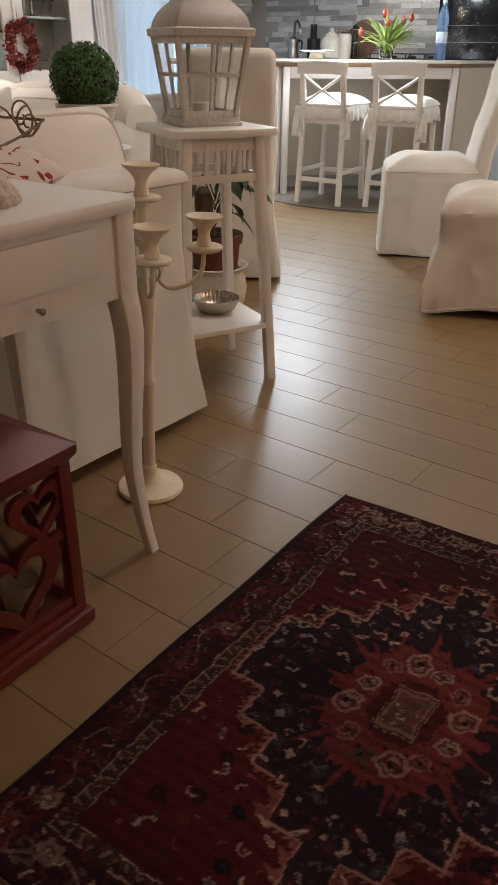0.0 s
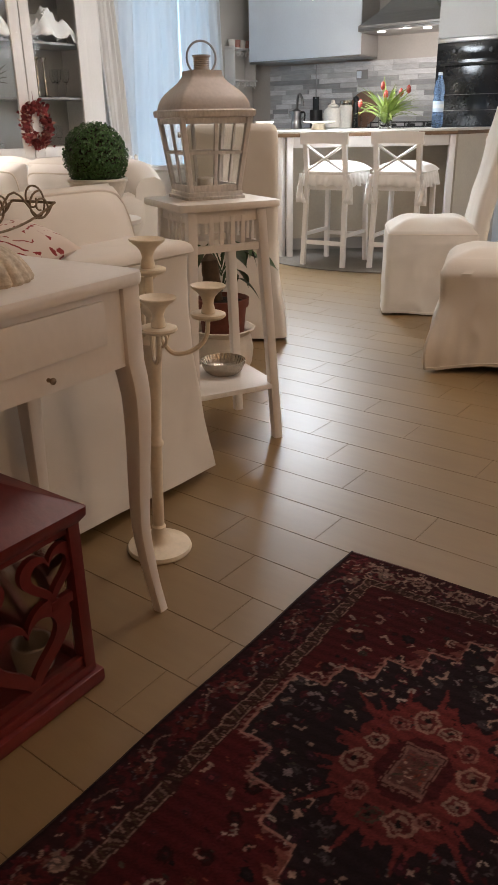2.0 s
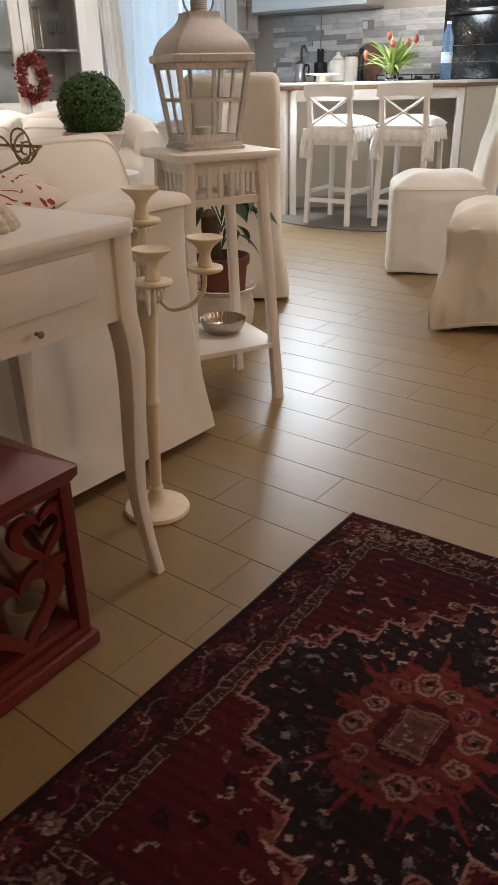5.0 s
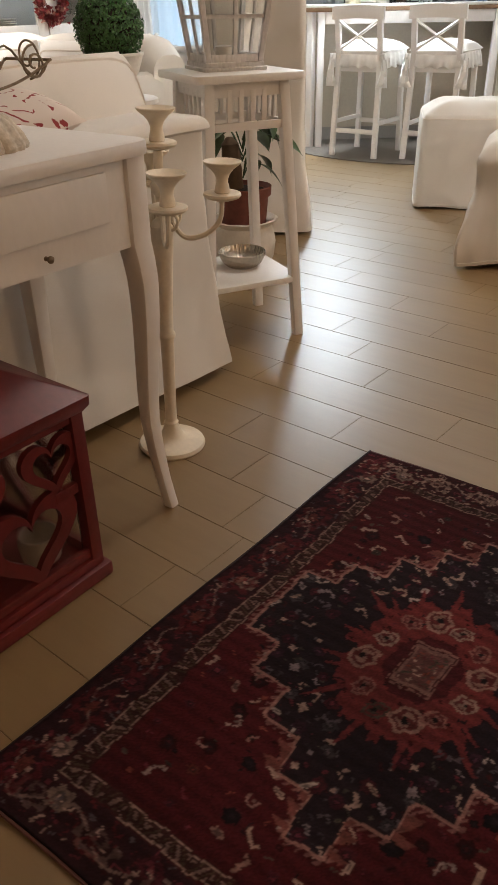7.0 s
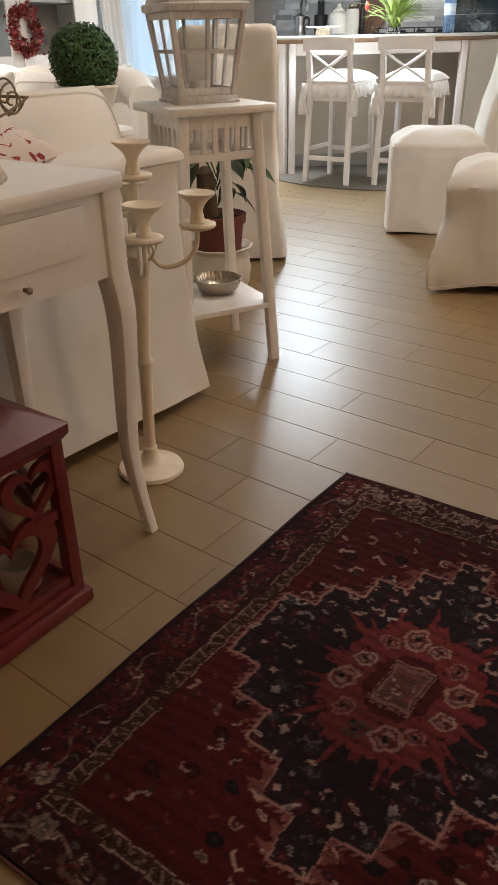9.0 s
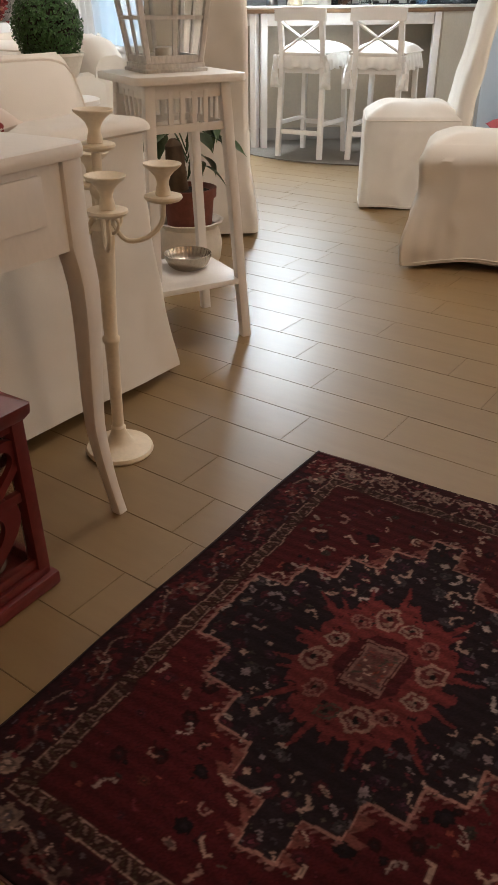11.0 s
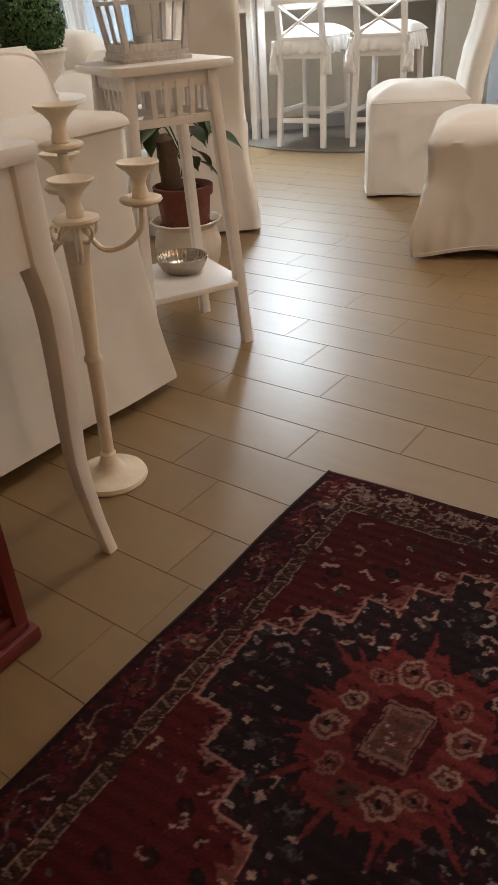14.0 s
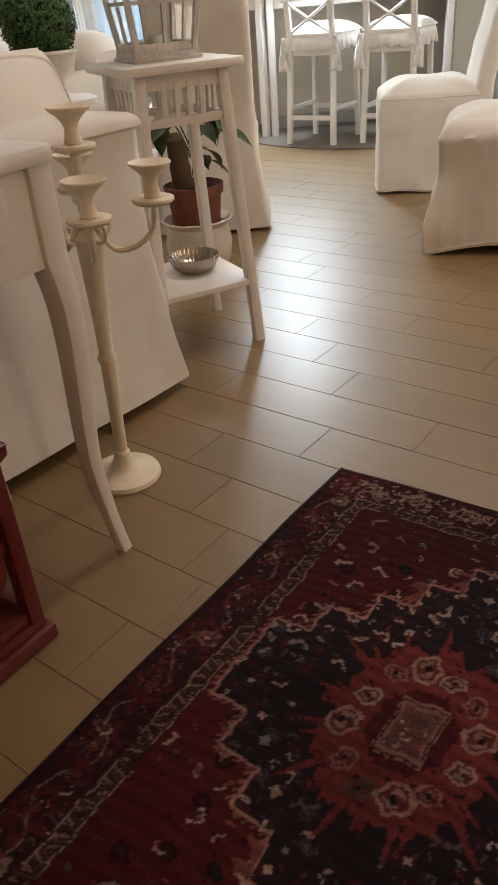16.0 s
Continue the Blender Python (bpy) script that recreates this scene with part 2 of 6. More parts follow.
def curve(points, steps=8):
    """A smooth line through points."""
    p = [Vector(q) for q in points]
    p = [p[0] * 2 - p[1]] + p + [p[-1] * 2 - p[-2]]
    out = []
    for i in range(1, len(p) - 2):
        for k in range(steps):
            t = k / steps
            out.append(0.5 * (2 * p[i] + (p[i + 1] - p[i - 1]) * t + (2 * p[i - 1] - 5 * p[i] + 4 * p[i + 1] - p[i + 2]) * t * t
                              + (3 * p[i] - p[i - 1] - 3 * p[i + 1] + p[i + 2]) * t ** 3))
    return out + [p[-2]]


def slab(outline, z0, z1, bev=0.0):
    bm = loft([[(x, y, z0) for x, y in outline], [(x, y, z1) for x, y in outline]])
    if bev:
        bmesh.ops.bevel(bm, geom=[e for e in bm.edges if abs(e.verts[0].co.z - e.verts[1].co.z) < 1e-6], offset=bev, segments=2, profile=0.6, affect="EDGES")
    return bm


def plate(outline, axis, a, b, bev=0.0):
    """An outline drawn upright and given thickness along x or y: points (along, z)."""
    bm = slab(outline, a, b, bev)
    for v in bm.verts:
        u, w, t = v.co
        v.co = Vector((t, u, w)) if axis == "x" else Vector((u, t, w))
    bmesh.ops.recalc_face_normals(bm, faces=bm.faces[:])
    return bm


def rounded(sx, sy, r, n=6, c=(0, 0)):
    pts = []
    for qx, qy, a0 in ((1, 1, 0), (-1, 1, 90), (-1, -1, 180), (1, -1, 270)):
        for k in range(n + 1):
            a = radians(a0 + 90 * k / n)
            pts.append((c[0] + qx * (sx / 2 - r) + r * math.cos(a), c[1] + qy * (sy / 2 - r) + r * math.sin(a)))
    return pts


def dense(ring, gap):
    out = []
    for i, p in enumerate(ring):
        q = ring[(i + 1) % len(ring)]
        k = max(1, int(math.dist(p, q) / gap))
        out += [(p[0] + (q[0] - p[0]) * s / k, p[1] + (q[1] - p[1]) * s / k) for s in range(k)]
    return out


def part(name, bm, material, parent=None, label="", smooth=True):
    me = bpy.data.meshes.new(name)
    bm.to_mesh(me)
    bm.free()
    if smooth:
        me.shade_smooth()
        me.set_sharp_from_angle(angle=radians(38))
    me.materials.append(material)
    ob = new(name, me)
    if parent:
        ob.parent = parent
    if label:
        ob["label"] = label
    return ob


def thing(name, m, label, category, group="", kind=""):
    ob = new(name)
    ob.empty_display_size = 0.1
    ob.matrix_basis = m
    return tagged(ob, label, category, group, kind)


def single(name, bm, material, m, label, category, group="", kind="", smooth=True):
    ob = part(name, bm, material, None, "", smooth)
    ob.matrix_basis = m
    return tagged(ob, label, category, group, kind)


def cushion(sx, sy, sz, puff=0.3, n=14, power=2.6):
    """A stuffed cushion: flat at the seams, full in the middle."""
    rings = []
    bm = bmesh.new()
    for side in (1, -1):
        grid = []
        for i in range(n + 1):
            row = []
            for j in range(n + 1):
                u, v = 2 * i / n - 1, 2 * j / n - 1
                fill = max(0, (1 - abs(u) ** power) * (1 - abs(v) ** power)) ** 0.5
                pull = 1 - 0.05 * (1 - fill)
                row.append(bm.verts.new((u * sx / 2 * pull, v * sy / 2 * pull, side * sz / 2 * fill)))
            grid.append(row)
        for i in range(n):
            for j in range(n):
                f = (grid[i][j], grid[i + 1][j], grid[i + 1][j + 1], grid[i][j + 1])
                bm.faces.new(f if side > 0 else f[::-1])
    bmesh.ops.remove_doubles(bm, verts=bm.verts[:], dist=1e-4)
    return bm


# ---- the room ----
X0, X1, Y0, Y1, H = -4.20, 3.20, -3.40, 5.20, 2.75


def structure(name, bm, material, label, category, smooth=False):
    return tagged(part(name, bm, material, None, "", smooth), label, category, "", "structure")


floor = structure("floor", span(X0 - 0.2, X1 + 0.2, Y0 - 0.2, Y1 + 0.2, -0.12, -0.0014), M_GROUT, "floor of wood-look porcelain planks with dark joints", "floor")
structure("ceiling", span(X0 - 0.2, X1 + 0.2, Y0 - 0.2, Y1 + 0.2, H, H + 0.15), M_CEIL, "plain white painted ceiling", "ceiling")
wall_north = structure("wall_north", span(X0 - 0.2, X1 + 0.2, Y1, Y1 + 0.2, -0.1, H), M_WALLG, "white kitchen wall with the blue of daylight put into its colour", "wall")
structure("wall_south", span(X0 - 0.2, X1 + 0.2, Y0 - 0.2, Y0, -0.1, H), M_WALLW, "plain unseen wall, tinted ochre to warm the bounced light", "wall")
structure("wall_east", merge(span(X1, X1 + 0.2, Y0, 3.2, -0.1, H), span(X1, X1 + 0.2, 5.0, Y1, -0.1, H), span(X1, X1 + 0.2, 3.2, 5.0, -0.1, 0.3), span(X1, X1 + 0.2, 3.2, 5.0, 2.4, H)), M_WALLW, "unseen wall with a wide window, tinted ochre to warm the bounced light", "wall")
WY0, WY1, WZ0, WZ1 = 3.22, 4.42, 0.35, 2.40
structure("wall_west", merge(span(X0 - 0.2, X0, Y0, WY0, -0.1, H), span(X0 - 0.2, X0, WY1, Y1, -0.1, H),
                             span(X0 - 0.2, X0, WY0, WY1, -0.1, WZ0), span(X0 - 0.2, X0, WY0, WY1, WZ1, H)),
          M_WALL, "beige painted wall with a tall window", "wall")
structure("baseboard", span(-1.15, X1 - 0.002, Y1 - 0.016, Y1 - 0.002, 0, 0.11, 0.003), M_GREYP, "grey skirting along the kitchen wall", "baseboard")

window = tagged(new("window_1"), "tall white window behind sheer curtains, daylight outside", "window", "", "structure")
fx = X0 - 0.08
part("window_frame", merge(span(fx - 0.03, fx + 0.03, WY0, WY0 + 0.07, WZ0, WZ1), span(fx - 0.03, fx + 0.03, WY1 - 0.07, WY1, WZ0, WZ1),
                           span(fx - 0.03, fx + 0.03, WY0 + 0.07, WY1 - 0.07, WZ0, WZ0 + 0.08), span(fx - 0.03, fx + 0.03, WY0 + 0.07, WY1 - 0.07, WZ1 - 0.08, WZ1),
                           span(fx - 0.03, fx + 0.03, 3.78, 3.86, WZ0 + 0.08, WZ1 - 0.08)), M_WHITE2, window)
for a, b in ((WY0 + 0.07, 3.78), (3.86, WY1 - 0.07)):
    pane = part("pane", span(fx - 0.004, fx + 0.004, a, b, WZ0 + 0.08, WZ1 - 0.08), M_GLASS, window)
    pane.visible_shadow = False

# daylight through the window
sun_patch = bpy.data.lights.new("window_daylight", "AREA")
sun_patch.shape, sun_patch.size, sun_patch.size_y = "RECTANGLE", 1.15, 1.95
sun_patch.energy, sun_patch.color = 11, (0.40, 0.70, 1.0)
new("window_daylight", sun_patch).matrix_basis = look((X0 - 0.16, 3.82, 1.38), (0, 3.82, 1.38))


window2 = tagged(new("window_2"), "wide white window giving cool daylight to the kitchen", "window", "", "structure")
for a, b in ((3.2, 3.26), (4.07, 4.13), (4.94, 5.0)):
    part("window_frame", span(X1 + 0.06, X1 + 0.12, a, b, 0.3, 2.4), M_WHITE2, window2)
for a, b in ((3.26, 4.07), (4.13, 4.94)):
    part("pane", span(X1 + 0.088, X1 + 0.096, a, b, 0.3, 2.4), M_GLASS, window2).visible_shadow = False
day2 = bpy.data.lights.new("east_daylight", "AREA")
day2.shape, day2.size, day2.size_y = "RECTANGLE", 1.7, 2.0
day2.energy, day2.color = 20, (0.66, 0.83, 1.0)
new("east_daylight", day2).matrix_basis = look((X1 + 0.15, 4.1, 1.35), (0, 4.4, 1.3))


def drapery(y0, y1, x, z0, z1, folds, depth, slant=0.0, seed=1):
    """Hanging cloth with folds, over y, in front of the west wall."""
    rings = []
    n = int(folds * 14)
    for s in range(25):
        z = z1 + (z0 - z1) * s / 24
        row = []
        for k in range(n + 1):
            u = k / n
            w = math.sin(u * folds * 2 * math.pi + 0.6 * math.sin(3 * u + seed)) + 0.35 * math.sin(u * folds * 4.3 * math.pi + seed)
            y = y0 + (y1 - y0) * u + slant * s / 24
            row.append((x + depth * w * (0.5 + 0.5 * s / 24) + 0.01 * math.sin(5 * u + z * 3), y, z))
        rings.append(row)
    return loft(rings, caps=False, closed=False)


def curtain(name, bm, material, label):
    ob = single(name, bm, material, pose(0, 0, 0), label, "curtain", "curtains at the window")
    s = ob.modifiers.new("thick", "SOLIDIFY")
    s.thickness = 0.0015
    return ob


curtain("curtain", drapery(3.06, 3.92, -4.04, 0.04, 2.58, 5, 0.030, slant=-0.07), M_CURTAIN, "sheer white curtain glowing with blue daylight")
curtain("curtain", drapery(3.90, 4.50, -4.06, 0.04, 2.58, 4, 0.030, slant=0.09, seed=3), M_CURTAIN, "sheer white curtain glowing with blue daylight")
curtain("drape", drapery(2.78, 3.02, -3.98, 0.04, 2.60, 4, 0.024, slant=0.16, seed=2), M_DRAPE, "beige drape gathered beside the sheer curtain")
rod = thing("curtain_rod", pose(-4.04, 3.65, 2.62), "thin steel curtain rod above the window", "curtain rod")
part("rod", tube([(0, -1.0, 0), (0, 1.0, 0)], 0.010), M_STEEL, rod)
for y in (-1.0, 1.0):
    part("finial", lathe([(0.001, -0.02), (0.018, -0.01), (0.018, 0.01), (0.001, 0.02)], 12, (0, y, 0)), M_STEEL, rod)
    part("bracket", tube([(0, y * 0.9, 0), (-0.16, y * 0.9, 0)], 0.006), M_STEEL, rod)


# ---- slip-covered chairs ----
def smooth_step(a, b, v):
    t = min(1.0, max(0.0, (v - a) / (b - a)))
    return t * t * (3 - 2 * t)


def wrinkle(x, y, z, seed):
    """How far a loosely fitted cloth stands off at a point: slack, diagonal pulls and small creases."""
    p = Vector((x * 3.2 + seed, y * 3.2 - z * 2.0, z * 3.0 + seed * 1.7))
    pull = 1 - abs(noise.noise(Vector((x * 4.5 + z * 3.5, y * 4.5 - z * 2.5, seed * 3.1)))) * 3.2
    return 0.0075 * noise.noise(p) + 0.0075 * max(0.0, pull) ** 2 + 0.0020 * noise.noise(p * 4.3)


def covered_chair(m, label, back_height=1.12, seat=0.47, seed=1, group="dining chairs", kick=0.0, arch=0.0, flare=0.010, soft=0.0, piped=True, dome=0.0):
    """A chair under a loose cover: boxed seat with a skirt, corner pleats that kick out, a leaning back."""
    ob = thing("dining_chair", m, label, "chair", group)
    base = dense(rounded(0.44, 0.50, 0.032, 5), 0.012)
    count = len(base)
    crown = [0.011, 0.020, 0.034, 0.054, 0.080, 0.110, 0.140, 0.165]
    levels = [0.010 + (seat - 0.055) * k / 26 for k in range(27)] + [seat - 0.03, seat - 0.015, seat - 0.004] + [seat + 0.003 + (0.023 + dome) * math.sin(math.pi / 2 * c / 0.175) for c in crown]
    cuts = [0.0] * 27 + [0.001, 0.002, 0.005] + crown
    slump = [0.0] * 27 + [0.006, 0.014, 0.026, 0.034, 0.034, 0.033, 0.030, 0.026, 0.020, 0.014, 0.008]
    rings = []
    for z, cut, sl in zip(levels, cuts, slump):
        ring = []
        cut += soft * sl
        low = 1 - smooth_step(0.06, 0.34, z)
        for k, (x, y) in enumerate(base):
            near = min(1.0, (abs(x) / 0.22) * (abs(y) / 0.25))
            corner, wide = near ** 5, near ** 3
            pleat = math.sin(2 * math.pi * k / count * 34 + seed) * wide * low
            bulge = math.sin(math.pi * min(1.0, max(0.0, (0.30 - z) / 0.44))) ** 1.4
            out = kick * (bulge * corner + 0.15 * pleat * (0.4 + near)) + flare * low * (0.35 + 0.65 * wide) + wrinkle(x, y, z, seed) * (0.35 if z > seat - 0.04 else 1.0)
            n = math.hypot(x, y)
            f = 1 + (out - cut) / n
            lift = arch * (1 - near ** 2) * max(0.0, 1 - z / 0.25) + 0.004 * math.sin(2 * math.pi * 5 * k / count + seed) * (z < 0.02)
            ring.append((x * f, y * f, z + lift))
        rings.append(ring)
    part("skirted_seat_cover", loft(rings), M_CLOTH, ob)
    if piped:
        edge = [Vector(p) for p in rings[29]]
        part("piping", tube(edge + edge[:2], 0.0032, 5), M_PIPING, ob)
    part("hem", tube([Vector((p[0] * 1.002, p[1] * 1.002, p[2] + 0.012)) for p in rings[0]] + [Vector((rings[0][0][0] * 1.002, rings[0][0][1] * 1.002, rings[0][0][2] + 0.012))], 0.0028, 5), M_CLOTH, ob)
    rings = []
    panel = [(x / 0.44, y / 0.085) for x, y in dense(rounded(0.44, 0.085, 0.030, 5), 0.016)]
    for s in range(46):
        t = s / 36 * 0.96 if s <= 36 else 0.96 + 0.04 * math.sin(math.pi / 2 * (s - 36) / 9)
        z = 0.016 + (back_height - 0.016) * t
        lean = 0.13 * max(0.0, (z - 0.42) / (back_height - 0.42)) ** 1.2
        wide, deep = 0.44 - 0.03 * t, 0.085 - 0.02 * t
        spread = 2.2 * (flare + 0.25 * kick) * (1 - smooth_step(0.05, 0.40, z))
        if s > 36:
            q = 1 - math.cos(math.pi / 2 * (s - 36) / 9)
            wide, deep = wide - 0.075 * q, deep - 0.050 * q
        ring = []
        for x, y in panel:
            x, y = x * (wide + spread), y * (deep + 0.4 * spread)
            w = 1.1 * wrinkle(x, y + 2.0, z, seed + 4)
            ring.append((x * (1 + 1.1 * w), y + 0.235 + lean + (w if y > 0 else -w) * 0.8, z))
        rings.append(ring)
    part("back_cover", loft(rings), M_CLOTH, ob)
    for sx in (-0.17, 0.17):
        for sy in (-0.19, 0.19):
            part("leg", box(0.035, 0.035, 0.30, (sx, sy, 0.15), 0.004), M_BARK, ob)
    return ob


covered_chair(pose(-0.655, 2.14, 0, 0, 0, -60), "dining chair in a cream cotton slipcover reaching the floor", seat=0.442, seed=2, flare=0.004, dome=0.045)
covered_chair(pose(0.050, 1.340, 0, 0, 0, -69), "dining chair in a creased cream slipcover with a pleated corner", seed=5, flare=0.006, kick=0.090, arch=0.030, soft=1.0, piped=False, dome=0.015)
covered_chair(pose(-1.286, 1.160, 0, 0, 0, -142), "high-backed cream slipcovered chair behind the plant stand", 1.0, seed=7, flare=0.022, kick=0.040)


# ---- console table ----
def cabriole(h):
    rings = []
    for s in range(21):
        t = s / 20
        z = h * (1 - t)
        out = 0.0 if t < 0.2 else 0.010 * math.sin((t - 0.2) / 0.24 * math.pi) if t < 0.32 else 0.010 - 0.012 * (1 - math.cos((t - 0.32) / 0.38 * math.pi)) / 2 if t < 0.7 else -0.002 + 0.029 * ((t - 0.7) / 0.3) ** 1.4
        wide = 0.050 if t < 0.2 else 0.050 - 0.025 * min(1, (t - 0.2) / 0.7)
        rings.append([(x + out * 0.7, y + out * 0.7, z) for x, y in rounded(wide, wide, wide * 0.22, 2)])
    return loft(rings)


def console_table(m):
    ob = thing("console_table", m, "white painted console table with cabriole legs and a drawer", "console table")
    w, d, h = 1.10, 0.375, 0.762
    top = slab(dense(rounded(d, w, 0.035, 6), 0.5), h - 0.026, h, 0.008)
    part("tabletop", top, M_WHITE, ob)
    for x, s in ((d / 2 - 0.03, 1), (-d / 2 + 0.03, -1)):
        arch = [(-w / 2 + 0.05, h - 0.026), (-w / 2 + 0.05, 0.585), (-w / 2 + 0.10, 0.585)]
        arch += [(-w / 2 + 0.10 + (w - 0.2) * k / 20, 0.585 + 0.006 * math.sin(math.pi * k / 20)) for k in range(1, 20)]
        arch += [(w / 2 - 0.10, 0.585), (w / 2 - 0.05, 0.585), (w / 2 - 0.05, h - 0.026)]
        part("apron", plate(arch, "x", x - 0.009, x + 0.009), M_WHITE, ob, smooth=False)
    for y in (-w / 2 + 0.045, w / 2 - 0.045):
        part("side_apron", span(-d / 2 + 0.05, d / 2 - 0.05, y - 0.009, y + 0.009, 0.60, h - 0.026, 0.002), M_WHITE, ob)
    for k in (0.25, -0.25):
        drawer = part("drawer", span(d / 2 - 0.022, d / 2 - 0.012, k - 0.19, k + 0.19, 0.640, 0.722, 0.004), M_WHITE, ob)
        knob = part("knob", lathe([(0.001, -0.004), (0.004, 0), (0.003, 0.006), (0.006, 0.010), (0.006, 0.013), (0.001, 0.016)], 14), M_IRON, drawer, "small dark iron knob")
        knob.matrix_basis = pose(d / 2 - 0.012, k + 0.040, 0.616, 0, 90, 0)
    leg = cabriole(h - 0.026)
    for sx in (1, -1):
        for sy in (1, -1):
            b = leg.copy()
            b.transform(pose(sx * (d / 2 - (0.036 if sx > 0 else 0.026)), sy * (w / 2 - 0.036), 0) @ Matrix.Diagonal((sx, sy, 1, 1)))
            bmesh.ops.recalc_face_normals(b, faces=b.faces[:])
            part("leg", b, M_WHITE, ob)
    return ob


TABLE = pose(0.139, -0.888, 0, 0, 0, 4) @ pose(-0.1875, -0.55, 0)
console_table(TABLE)


# ---- candelabra ----
def cup(c, parent):
    holder = part("candle_cup", lathe([(0.014, 0.004), (0.0165, 0.008), (0.0150, 0.018), (0.0125, 0.027), (0.0128, 0.034), (0.0165, 0.044), (0.025, 0.054), (0.0345, 0.061), (0.0385, 0.0645), (0.0400, 0.0680), (0.0390, 0.0695), (0.0360, 0.0680), (0.030, 0.0635), (0.018, 0.059), (0.004, 0.058)], 30, c), M_SHABBY, parent)
    part("drip_tray", lathe([(0.006, -0.009), (0.024, -0.008), (0.036, -0.004), (0.0405, 0.001), (0.0395, 0.0055), (0.034, 0.0075), (0.022, 0.006), (0.004, 0.006)], 30, c), M_SHABBY, holder)


stand = thing("candelabra", pose(-0.060, -0.7165, 0) @ Matrix.Rotation(radians(1.5), 4, Vector((-0.65, 0.76, 0))), "tall cream painted floor candelabra with curled arms", "candelabra")
part("base", lathe([(0.080, 0), (0.083, 0.006), (0.080, 0.014), (0.060, 0.019), (0.040, 0.024), (0.029, 0.032), (0.022, 0.046), (0.017, 0.06), (0.018, 0.066), (0.012, 0.075)], 40), M_SHABBY, stand)
part("pole", lathe([(0.014, 0.07), (0.0145, 0.20), (0.016, 0.285), (0.020, 0.292), (0.020, 0.300), (0.0155, 0.306), (0.017, 0.37), (0.0215, 0.46), (0.0255, 0.535), (0.0262, 0.548), (0.017, 0.560), (0.010, 0.568), (0.010, 0.70)], 24), M_SHABBY, stand)
part("knop", lathe([(0.006, 0.605), (0.018, 0.618), (0.020, 0.632), (0.012, 0.648), (0.008, 0.665)], 20), M_SHABBY, stand)
cup((0, 0, 0.712), stand)
for a in (-38, 38, 142, 218):
    c, s = math.cos(radians(a)), math.sin(radians(a))
    prof = [(0.012, 0.585), (0.030, 0.545), (0.055, 0.522), (0.095, 0.530), (0.126, 0.560), (0.132, 0.606)]
    part("arm", tube(curve([(r * c, r * s, z) for r, z in prof], 6), 0.0055), M_SHABBY, stand)
    curl = [(0.002, 0.578), (0.008, 0.553), (0.024, 0.543), (0.039, 0.551), (0.043, 0.567), (0.036, 0.576), (0.029, 0.572), (0.030, 0.564)]
    part("scroll", tube(curve([(0.008 * c + r * math.cos(radians(a + 45)), 0.008 * s + r * math.sin(radians(a + 45)), z) for r, z in curl], 5), 0.0038), M_SHABBY, stand)
    cup((0.132 * c, 0.132 * s, 0.612), stand)


# ---- red lantern ----
def heart(k, cx, cz, size):
    t = 2 * math.pi * k
    return (cx + size * 16 * math.sin(t) ** 3 / 17, cz + size * (13 * math.cos(t) - 5 * math.cos(2 * t) - 2 * math.cos(3 * t) - math.cos(4 * t)) / 17)


